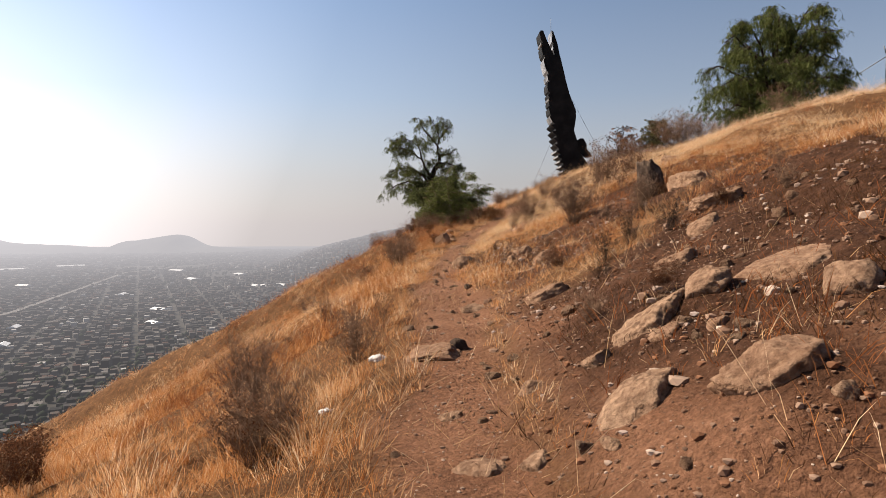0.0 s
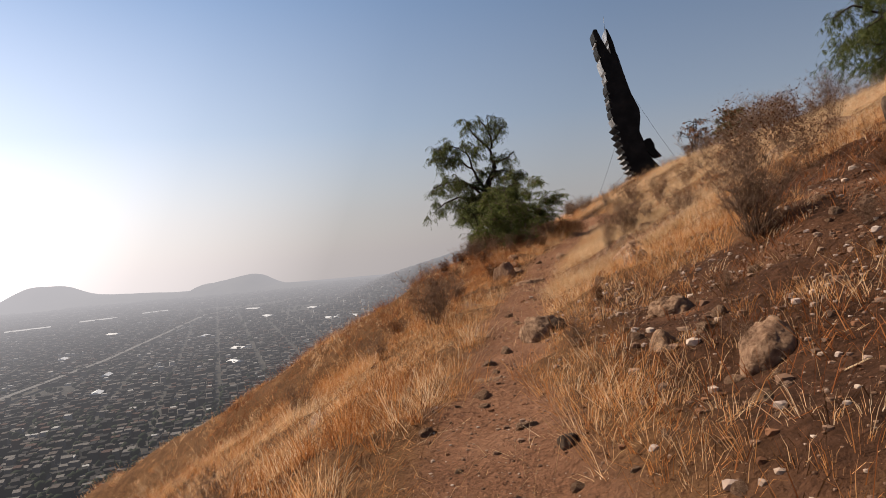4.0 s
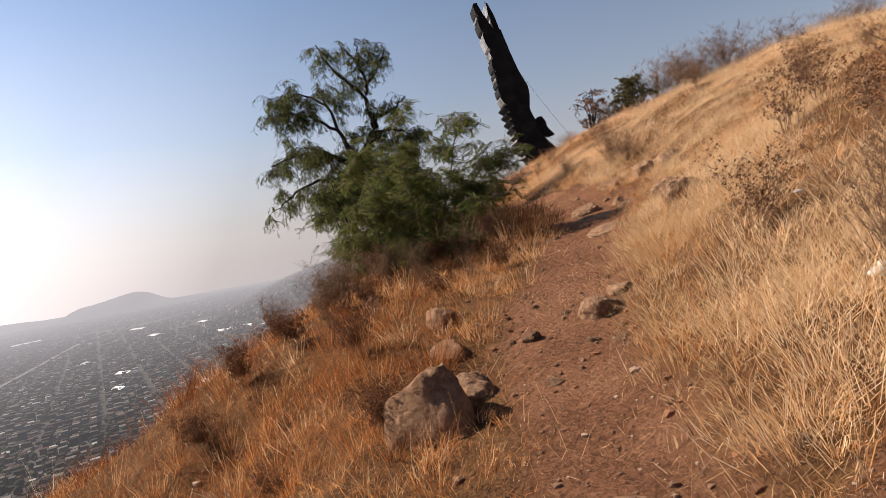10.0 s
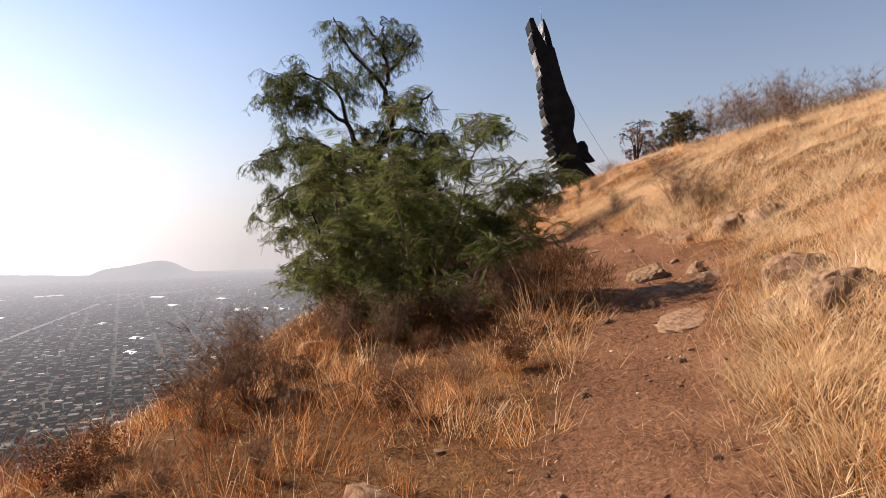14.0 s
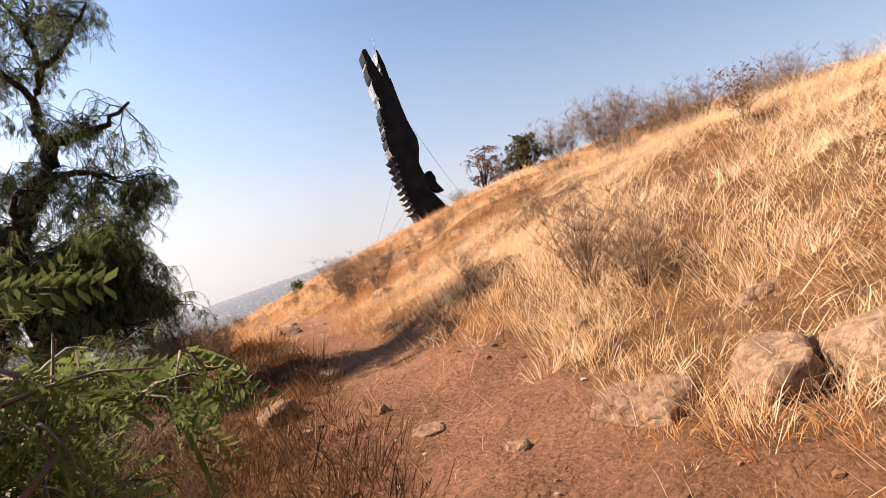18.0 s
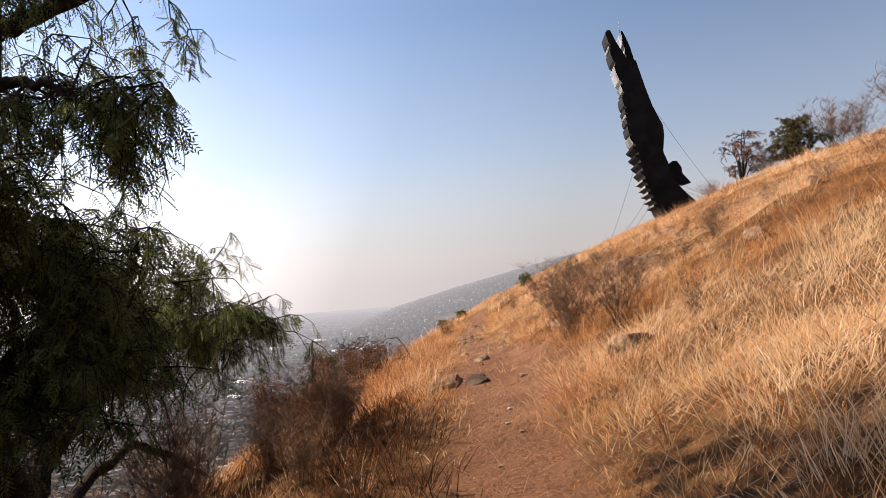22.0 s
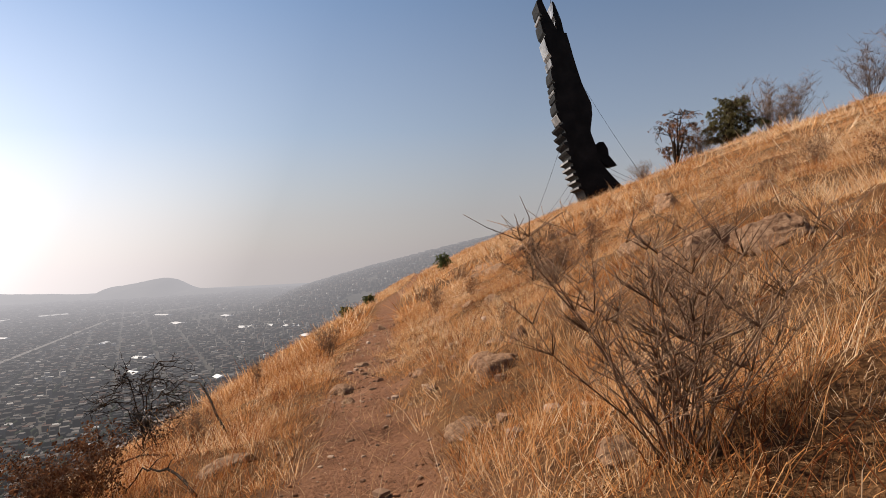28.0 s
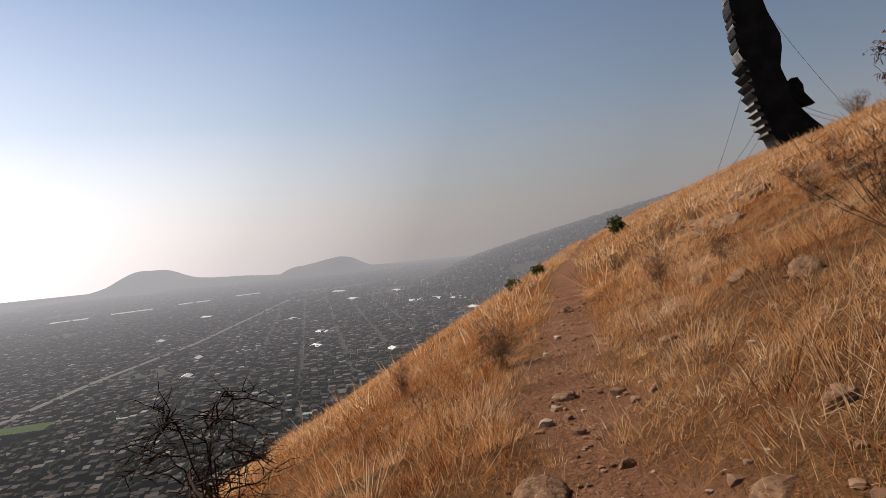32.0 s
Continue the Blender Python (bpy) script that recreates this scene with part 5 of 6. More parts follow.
S4 = (1.5, 28.0, 2.3)
grow_tree("pepper_shrub", S4, [
    ("stem", [(1.5, 28.0, gz(1.5, 28.0) - 0.1), (1.6, 28.0, 2.8), (1.7, 28.1, 3.2), (1.72, 28.15, 3.5)], 0.016, 0.005, 0.2, 0.9),
    ("stem", [(1.5, 28.0, gz(1.5, 28.0) - 0.1), (1.35, 27.9, 2.8), (1.2, 27.8, 3.3), (1.1, 27.7, 3.6)], 0.018, 0.005, 0.2, 1.0),
    ("stem", [(1.5, 28.0, gz(1.5, 28.0) - 0.1), (1.6, 27.7, 2.6), (1.7, 27.5, 2.9), (1.75, 27.4, 3.1)], 0.016, 0.005, 0.2, 1.0),
    ("stem", [(1.5, 28.0, gz(1.5, 28.0) - 0.1), (1.2, 28.1, 2.7), (0.9, 28.3, 3.1), (0.7, 28.4, 3.3)], 0.018, 0.005, 0.2, 1.0),
], "thin straggling pepper shrub leaning towards the trail", 306, 420, 5, 0.25, leaf_shape(9, 0.11, 0.026, 0.007), leafy, (0.06, 0.24), category="shrub", rise=0.9, side=(0.12, 0.3), branches=10, wood=pale_twig, thick=0.006, hang=-0.4, up=(-0.1, 1.2))

# added and thickened here to cast shade on the bank and the next shrub
S5 = (0.15, 28.4, gz(0.15, 28.4))
grow_tree("pepper_shrub", S5, [
    ("stem", [(0.15, 28.40, S5[2] - 0.1), (0.20, 28.40, 2.6), (0.30, 28.35, 3.3), (0.40, 28.30, 4.0)], 0.03, 0.006, 0.2, 1.0),
    ("stem", [(0.15, 28.40, S5[2] - 0.1), (0.50, 28.30, 2.5), (0.80, 28.20, 3.0), (1.05, 28.10, 3.4)], 0.025, 0.006, 0.2, 1.1),
    ("stem", [(0.15, 28.40, S5[2] - 0.1), (-0.10, 28.10, 2.6), (-0.30, 27.90, 3.2), (-0.40, 27.80, 3.7)], 0.025, 0.006, 0.2, 1.0),
    ("stem", [(0.15, 28.40, S5[2] - 0.1), (0.30, 28.80, 2.5), (0.50, 29.20, 3.1), (0.60, 29.50, 3.6)], 0.025, 0.006, 0.2, 1.1),
    ("stem", [(0.15, 28.40, S5[2] - 0.1), (-0.20, 28.70, 2.5), (-0.50, 29.00, 3.0), (-0.60, 29.10, 3.4)], 0.022, 0.006, 0.2, 0.9),
    ("stem", [(0.15, 28.40, S5[2] - 0.1), (0.40, 28.00, 2.4), (0.70, 27.60, 2.8), (0.90, 27.30, 3.1)], 0.022, 0.006, 0.2, 1.0),
    ("stem", [(0.15, 28.4, S5[2] - 0.1), (0.45, 28.4, 2.9), (0.65, 28.35, 3.5), (0.75, 28.3, 4.1)], 0.02, 0.006, 0.2, 1.2),
], "tall young pepper shrub on the lower side before the tree", 307, 2000, 6, 0.5, leaf_shape(7, 0.12, 0.03, 0.0085), leafy_dark, (0.15, 0.4), category="shrub", rise=0.8, side=(0.2, 0.5), branches=10, thick=0.008, hang=-0.6, up=(-0.1, 1.1))

R = (14.8, 28.4, gz(14.8, 28.4) - 0.25)


def round_limbs(x, y, z, seed, count, wide, low, high):
    """Limbs that end on the shell of a rounded crown."""
    r = random.Random(seed)
    out = []
    for k in range(count):
        a, e = 2.4 * k + r.uniform(-0.3, 0.3), -0.75 + 1.7 * (k + 0.5) / count
        reach = wide * math.sqrt(max(0.08, 1 - e * e)) * r.uniform(0.75, 1.0)
        top_ = z + low + (high - low) * (e + 1) / 2
        fork = z + low * 0.55 + 0.25 * (high - low) * k / count
        out.append(("limb", [(x, y, fork), (x + 0.4 * reach * math.cos(a), y + 0.4 * reach * math.sin(a), fork * 0.35 + top_ * 0.65 + 0.1 * high),
                             (x + 0.8 * reach * math.cos(a), y + 0.8 * reach * math.sin(a), top_ + 0.05 * high), (x + reach * math.cos(a), y + reach * math.sin(a), top_)], 0.03 * high / 3, 0.014, 0.3, 1.0))
    return out


grow_tree("pepper_tree", R, [("trunk", [(14.8, 28.4, R[2] - 0.2), (14.7, 28.4, R[2] + 0.9), (14.6, 28.3, R[2] + 2.2)], 0.18, 0.10, 0.6, 0.4)] + round_limbs(14.65, 28.35, R[2], 9, 34, 3.0, 0.15, 5.75),
          "full round pepper tree with long drooping foliage near the crest", 303, 5000, 6, 0.85, leaf_shape(5, 0.20, 0.06, 0.022), crest_leaf, (0.35, 0.9), side=(0.3, 0.7), branches=7)


def far_tree(x, y, h, w, seed, mat, label, bare=False, name="tree"):
    """A small tree far along the ridge: forked trunk and a rounded crown."""
    r = random.Random(seed)
    z = gz(x, y)
    slim = 0.5 if mat is brush else 1.0
    limbs = [("trunk", [(x, y, z - 0.1), (x + r.gauss(0, 0.05) * h, y, z + 0.2 * h), (x + r.gauss(0, 0.05) * h, y, z + 0.42 * h)], 0.035 * h, 0.022 * h, 0.8, 0.2)] + round_limbs(x, y, z, seed, 9 if bare else 14, w * 0.42, (0.12 if bare else -0.02) * h, 0.9 * h)
    if mat is brush:
        limbs = [(n_, p_, a_ * slim, b_ * slim, c_, d_) for n_, p_, a_, b_, c_, d_ in limbs]
        return grow_tree(name, (x, y, z), limbs, label, seed, 420, 2, 0.1, leaf_shape(1, 0.03, 0.008, 0.004), mat, (0.06 * h, 0.18 * h), rise=1.0, side=(0.08 * h, 0.24 * h), branches=9, thick=0.005 * h)
    return grow_tree(name, (x, y, z), limbs, label, seed, 160 if bare else 520, 2 if bare else 8, 0.25, leaf_shape(4, 0.04 + 0.05 * h, 0.025 + 0.025 * h, 0.010 + 0.008 * h), mat, (0.06 * h, 0.16 * h), rise=1.0, side=(0.06 * h, 0.2 * h), branches=7, thick=0.007 * h)


far_tree(3.9, 109.6, 1.9, 2.0, 311, leafy_dark, "small dark round tree on the far shoulder")
far_tree(28.4, 107, 7.0, 6.2, 312, dead_leaf, "half-dead tree with bare twisted limbs on the ridge", bare=True)
far_tree(33.5, 106, 5.6, 6.5, 313, dusty_leaf, "dusty olive bushy tree on the ridge")
far_tree(-1.37, 47.4, 1.75, 1.5, 316, brush, "dark bare twisted little tree below the edge of the trail", bare=True, name="bare_tree")
far_tree(-1.6, 84, 0.8, 0.9, 314, leafy_dark, "dark bush at the edge of the drop")
far_tree(-2.4, 78, 0.7, 0.9, 315, leafy_dark, "dark bush at the edge of the drop")
for k, (x, y, s) in enumerate([(37, 105, 5.4), (40.5, 107, 4.6), (25.0, 108, 2.4), (44, 100, 5.4), (30.5, 106, 3.6)]):
    stand(copy_thing(KINDS["grey"][k % 2], Matrix()), x, y, s, 41 * k, GREY_L, "grey bushes along the ridge", 1.1)


# ---- the steel bird ----
BIRD_RIGHT = ((12, 13.7, 15.7, 17.5, 19.3, 21.1, 23.5, 26.4, 28.2, 31.8, 35.5, 39.7, 47), (37.4, 35.9, 34.0, 32.6, 31.7, 31.4, 30.6, 31.06, 31.0, 29.54, 28.53, 27.54, 25.6))
BIRD_LEFT = ((10, 11.5, 14.7, 18.6, 20.5, 22.6, 24.8, 26.8, 29.8, 31.6, 33.4, 35.4, 37.8, 40.5, 43.5, 46.3), (30.2, 29.7, 28.5, 27.2, 26.8, 26.5, 26.2, 25.4, 25.2, 25.03, 24.8, 24.9, 24.35, 23.76, 23.3, 22.9))
bm = bmesh.new()


def slab(z0, z1, left, right, y0, y1, steps):
    """A thick upright plate between two edges given as functions of the height."""
    rows = []
    for k in range(steps + 1):
        z = z0 + (z1 - z0) * k / steps
        a, b = left(z), right(z)
        rows.append([bm.verts.new(p) for p in ((a, y0, z), (b, y0, z), (b, y1, z), (a, y1, z))])
    for r, q in zip(rows, rows[1:]):
        for k in range(4):
            bm.faces.new((r[k], r[(k + 1) % 4], q[(k + 1) % 4], q[k]))
    bm.faces.new(rows[0][::-1])
    bm.faces.new(rows[-1])


def feather(outline, y0, y1, bright):
    """One feather end: an outline of across, up; bright paints its sunlit edge in paler steel."""
    f = [bm.verts.new((a, y0, b)) for a, b in outline]
    g = [bm.verts.new((a, y1, b)) for a, b in outline]
    n = len(outline)
    bm.faces.new(f)
    bm.faces.new(g[::-1])
    for k in range(n):
        bm.faces.new((g[k], g[(k + 1) % n], f[(k + 1) % n], f[k])).material_index = 1 if bright and k < n - 2 else 0


left_at = lambda z: float(np.interp(z, *BIRD_LEFT))
right_at = lambda z: float(np.interp(z, *BIRD_RIGHT))
NOTCH = ((40.6, 44.1, 46.2), (25.96, 24.25, 23.45))
# the nearer wing, split from the farther one by a notch at the top
slab(26.4, 46.25, left_at, lambda z: min(right_at(z), float(np.interp(z, *NOTCH))) if z > 40.6 else right_at(z), 156.0, 161.0, 40)
slab(36.8, 47.8, lambda z: float(np.interp(z, (36.8, 42.1, 45.0, 47.8), (27.6, 26.99, 26.62, 26.30))), lambda z: float(np.interp(z, (36.8, 42.0, 44.9, 47.8), (29.66, 28.3, 27.7, 26.65))), 162.0, 168.0, 14)
feather([(26.98, 42.1), (26.93, 43.3), (26.6, 43.5), (26.75, 45.0), (26.35, 45.3), (26.4, 46.9), (26.25, 47.9), (26.5, 47.9), (27.05, 42.1)][::-1], 161.9, 168.1, True)
slab(10.0, 26.4, left_at, right_at, 156.0, 163.0, 30)
rb = random.Random(41)
# the wing's edge: scalloped plate ends of uneven height, some painted paler as if sunlit
STEPS = (46.3, 43.6, 43.1, 40.2, 36.4, 34.7, 32.0, 30.9, 30.3, 29.0, 27.0, 25.0)
for k, (z1, z0) in enumerate(zip(STEPS, STEPS[1:])):
    h = z1 - z0
    top_in, low_in = rb.uniform(0.05, 0.35), rb.uniform(-0.05, 0.2)
    edge = [(left_at(z1) - 0.25 + top_in, z1 - 0.02), (left_at(z1 - h * 0.15) - 0.42, z1 - h * 0.15), (left_at(z1 - h * 0.5) - 0.38, z1 - h * 0.5), (left_at(z0 + h * 0.2) - 0.30, z0 + h * 0.2), (left_at(z0) + low_in, z0 + 0.03)]
    feather([(left_at(z1) + 0.4, z1 - 0.02)] + edge + [(left_at(z0) + 0.4, z0 + 0.03)], 155.9 + rb.uniform(0, 0.25), 161.4, k in (1, 3, 4, 7, 10))
z = 25.0
for k in range(4):
    x0 = left_at(z - 0.7)
    feather([(x0 + 0.5, z), (x0 - 1.0 + 0.1 * k, z - 0.15), (x0 - 0.8 + 0.1 * k, z - 0.45), (x0 + 0.5, z - 1.4)], 155.9, 163.2, False)
    z -= 1.5
for k in range(5):
    x0 = left_at(z - 0.5)
    feather([(x0 + 0.4, z), (x0 - 0.75, z - 0.1), (x0 - 0.7, z - 0.45), (x0 + 0.4, z - 0.85)], 155.9, 163.2, True)
    z -= 1.15
feather([(31.3, 19.2), (31.6, 21.4), (32.2, 21.8), (33.0, 21.8), (33.7, 20.6), (33.75, 19.5), (35.1, 17.7), (33.9, 17.5), (32.8, 18.2), (32.2, 19.0)][::-1], 157.0, 159.4, False)
VIEW, SHARE = Vector((0.8, 8.0, 2.35)), 0.885


def drawn_in(p):
    """The statue's plan was drawn at a greater range; this brings a place of it to the true one."""
    return VIEW + (Vector(p) - VIEW) * SHARE


bmesh.ops.transform(bm, matrix=Matrix.Translation(VIEW) @ Matrix.Scale(SHARE, 4) @ Matrix.Translation(-VIEW), verts=bm.verts)
me = bpy.data.meshes.new("bird_statue")
bm.to_mesh(me)
bm.free()
me.materials.append(black_steel)
me.materials.append(raw_steel)
tagged(new("bird_statue", me), "huge black steel statue of a bird with raised wings", "statue")


def cable(a, b, sag, label, r=0.035, name="guy_wire", mat=None):
    bm = bmesh.new()
    pts = [Vector(a).lerp(Vector(b), k / 12) + Vector((0, 0, -sag * math.sin(math.pi * k / 12))) for k in range(13)]
    tube(bm, pts, [r] * 13, 5)
    return tagged(part(name, bm, mat or black_steel, None), label, "cable", "stay cables of the statue")


for a, (x, y), sag in [((30.4, 157, 30.6), (37.0, 148), 0.3), ((33.6, 158, 17.6), (36.2, 148), 0.1), ((33.4, 158, 16.9), (35.4, 148), 0.1),
                       ((25.6, 158, 21.0), (18.9, 148), 0.2), ((27.2, 158, 15.2), (21.3, 150), 0.15), ((27.5, 158, 13.9), (23.0, 150), 0.1)]:
    foot = drawn_in((x, y, 0))
    cable(drawn_in(a), (foot.x, foot.y, gz(foot.x, foot.y)), sag, "thin steel stay cable from the statue to the slope", 0.022)
bm = bmesh.new()
tube(bm, [drawn_in((26.45, 164, 46.9)), drawn_in((26.4, 164, 51.4))], [0.05, 0.025], 6)
tagged(part("lightning_rod", bm, galvanised, None), "thin metal lightning rod on top of the statue", "rod")


# ---- fence, mast and yuccas beyond the crest ----
def fence_post(x, y, h=2.3):
    top = tagged(new("fence_post"), "leaning steel fence post with a bent top arm", "fence post", "posts of the wire fence")
    z = gz(x, y)
    top.location = (x, y, z)
    bm = bmesh.new()
    tube(bm, [(0, 0, -0.3), (0, 0, h)], [0.035, 0.035], 8)
    part("pole", bm, galvanised, top)
    bm = bmesh.new()
    tube(bm, [(0, 0, h - 0.02), (-0.15, -0.05, h + 0.35)], [0.025, 0.02], 6)
    part("arm", bm, galvanised, top)
    return Vector((x, y, z + h))


line = [(16.0, 33.2), (17.2, 29.8), (18.2, 26.6), (18.9, 24.6), (19.2, 23.2), (19.4, 21.6), (19.5, 19.6)]
tops = [fence_post(x, y) for x, y in line]
for a, b in zip(tops, tops[1:]):
    for drop in (0.05, 1.1):
        bm = bmesh.new()
        tube(bm, [a - Vector((0, 0, drop)), a.lerp(b, 0.5) - Vector((0, 0, drop + 0.04)), b - Vector((0, 0, drop))], [0.018] * 3, 5)
        tagged(part("fence_rail", bm, galvanised, None), "thin steel rail between the fence posts", "rail", "rails of the wire fence")


def yucca(x, y, h, seed):
    top = tagged(new("yucca"), "tall yucca with a tuft of stiff pointed leaves", "yucca", "yuccas by the fence")
    r = random.Random(seed)
    z = gz(x, y)
    top.location = (x, y, z)
    bm = bmesh.new()
    tube(bm, [(0, 0, -0.1), (0.05, 0, h * 0.5), (0.02, 0.05, h)], [0.10, 0.08, 0.07], 7)
    part("trunk", bm, bark, top)
    bm = bmesh.new()
    for zc in (h, h - 0.4, h - 0.8):
        for _ in range(90):
            a, e = r.uniform(0, 6.28), r.uniform(-0.6, 1.4)
            d = Vector((math.cos(a) * math.cos(e), math.sin(a) * math.cos(e), math.sin(e)))
            s = d.cross(Vector((0, 0, 1))).normalized() * 0.022
            o = Vector((0.02, 0.05, zc))
            L = r.uniform(0.42, 0.66)
            v = [bm.verts.new(o - s), bm.verts.new(o + s), bm.verts.new(o + d * L * 0.6 + s * 0.8), bm.verts.new(o + d * L), bm.verts.new(o + d * L * 0.6 - s * 0.8)]
            bm.faces.new(v)
    part("leaf_tuft", bm, spiky, top)


yucca(21.60, 28.08, 3.72, 1)
yucca(22.24, 27.51, 3.37, 2)

mast = tagged(new("lattice_mast"), "white painted lattice radio mast behind the fence", "mast")
mx_, my_ = 27.0, 27.6
mast.matrix_world = pose(mx_, my_, gz(mx_, my_) - 0.3) @ Matrix.Rotation(radians(-20), 4, Vector((0.6, 0.8, 0)))
cs = [Vector((0.11 * math.cos(a), 0.11 * math.sin(a), 0)) for a in (0.3, 2.4, 4.5)]
for c in cs:
    bm = bmesh.new()
    tube(bm, [c, c + Vector((0, 0, 14))], [0.024, 0.024], 6)
    part("leg", bm, white_paint, mast)
for k in range(24):
    a, b = cs[k % 3], cs[(k + 1) % 3]
    bm = bmesh.new()
    tube(bm, [a + Vector((0, 0, k * 0.58)), b + Vector((0, 0, k * 0.58 + 0.58))], [0.010, 0.010], 5)
    part("brace", bm, white_paint, mast)

# ---- small things people left ----
def crumpled(x, y, s, seed, mat, label, name="plastic_bag"):
    r = random.Random(seed)
    bm = bmesh.new()
    bmesh.ops.create_icosphere(bm, subdivisions=3, radius=1)
    off = Vector((seed, seed * 2, 0))
    for v in bm.verts:
        n = noise.noise(v.co * 2.3 + off)
        v.co = Vector((v.co.x * s * (1 + 0.6 * n), v.co.y * s * 0.6 * (1 + 0.7 * noise.noise(v.co * 3 + off)), max(v.co.z, -0.4) * s * 0.5 * (1 + 0.8 * n)))
    ob = part(name, bm, mat, None)
    ob.location = (x, y, gz(x, y) + s * 0.15)
    return tagged(ob, label, "litter")


crumpled(0.0, 5.31, 0.08, 1, plastic, "crumpled white plastic bag caught in the grass")
crumpled(2.71, 19.5, 0.075, 3, plastic, "crushed white plastic wrapper on the soil")
crumpled(3.32, 21.1, 0.03, 4, plastic, "small white scrap of plastic on the slope")
crumpled(-0.3, 4.3, 0.05, 5, plastic, "small white scrap of plastic in the grass")


def dead_branch(points, radius, label, seed, mat=bark):
    """A fallen crooked branch with a few bare side twigs, lying or leaning on the slope."""
    r = random.Random(seed)
    top = tagged(new("dead_branch"), label, "branch", "fallen branches")
    pts = [Vector((x, y, gz(x, y) + h)) for x, y, h in points]
    top.location = pts[0]
    loc = [p - pts[0] for p in pts]
    bm = bmesh.new()
    fine = []
    for a, b in zip(loc, loc[1:]):
        fine += [a.lerp(b, k / 4) + Vector((r.gauss(0, 0.012), r.gauss(0, 0.012), r.gauss(0, 0.012))) for k in range(4)]
    fine.append(loc[-1])
    n = len(fine)
    tube(bm, fine, [radius * (1 - 0.75 * k / (n - 1)) for k in range(n)], 6)
    part("stem", bm, mat, top)
    for k in range(4, n, 3):
        bm = bmesh.new()
        d = Vector((r.gauss(0, 1), r.gauss(0, 1), r.uniform(0.2, 1.2))).normalized() * r.uniform(0.12, 0.35)
        tube(bm, [fine[k], fine[k] + d * 0.5 + Vector((0, 0, 0.02)), fine[k] + d], [radius * 0.4, radius * 0.3, radius * 0.12], 5)
        part("twig", bm, mat, top)


dead_branch([(0.9, 44.2, 0.02), (0.5, 44.6, 0.5), (0.15, 45.0, 0.75), (-0.2, 45.4, 0.7)], 0.014, "dark dead branch arching over the edge of the slope", 1)
dead_branch([(0.6, 43.9, 0.02), (0.0, 44.2, 0.18), (-0.6, 44.6, 0.3), (-1.1, 44.9, 0.55)], 0.013, "dark dead branch lying in the dry grass", 2)
dead_branch([(1.35, 41.9, 0.02), (1.05, 42.2, 0.22), (0.75, 42.5, 0.2), (0.5, 42.6, 0.05)], 0.012, "bare bent branch lying beside the trail", 3)
dead_branch([(3.62, 32.35, 0.12), (3.85, 31.95, 0.16), (4.05, 31.6, 0.06)], 0.005, "dry pale stalk lying across the grass", 4, pale_twig)


# ---- grass and weeds ----
def blades(base, height, width, lean, heading, tint, droop, simple=False):
    """Bent blades of two segments: arrays in, vertices, corners and tints out."""
    n = len(base)
    out = np.stack([np.cos(heading), np.sin(heading), np.zeros(n)], -1)
    twist = heading + 1.3
    side = np.stack([-np.sin(twist), np.cos(twist), np.zeros(n)], -1) * (width / 2)[:, None]
    up = np.array([0, 0, 1.0])
    a, b = lean * 0.7, lean + droop
    mid_ = base + up * (height * 0.58 * np.cos(a))[:, None] + out * (height * 0.58 * np.sin(a))[:, None]
    tip = mid_ + up * (height * 0.42 * np.cos(b))[:, None] + out * (height * 0.42 * np.sin(b))[:, None]
    if simple:
        v = np.stack([base - side, base + side, tip], 1)
        return v.reshape(-1, 3), np.arange(3 * n), np.full(n, 3), np.repeat(tint, 3)
    v = np.stack([base - side, base + side, mid_ + side * 0.75, mid_ - side * 0.75, tip], 1)
    off = 5 * np.arange(n)[:, None]
    faces = np.concatenate([np.array([0, 1, 2, 3])[None] + off, np.array([3, 2, 4])[None] + off], 1).ravel()
    return v.reshape(-1, 3), faces, np.tile([4, 3], n), np.repeat(tint, 5)


def bleached(x, y):
    """The sunny slope above the trees, where the standing straw has faded."""
    return 0.50 * ramp(y, 15, 19) * (1 - ramp(y, 33, 38)) * ramp(across(x, y), 0.3, 1.6) - 0.06


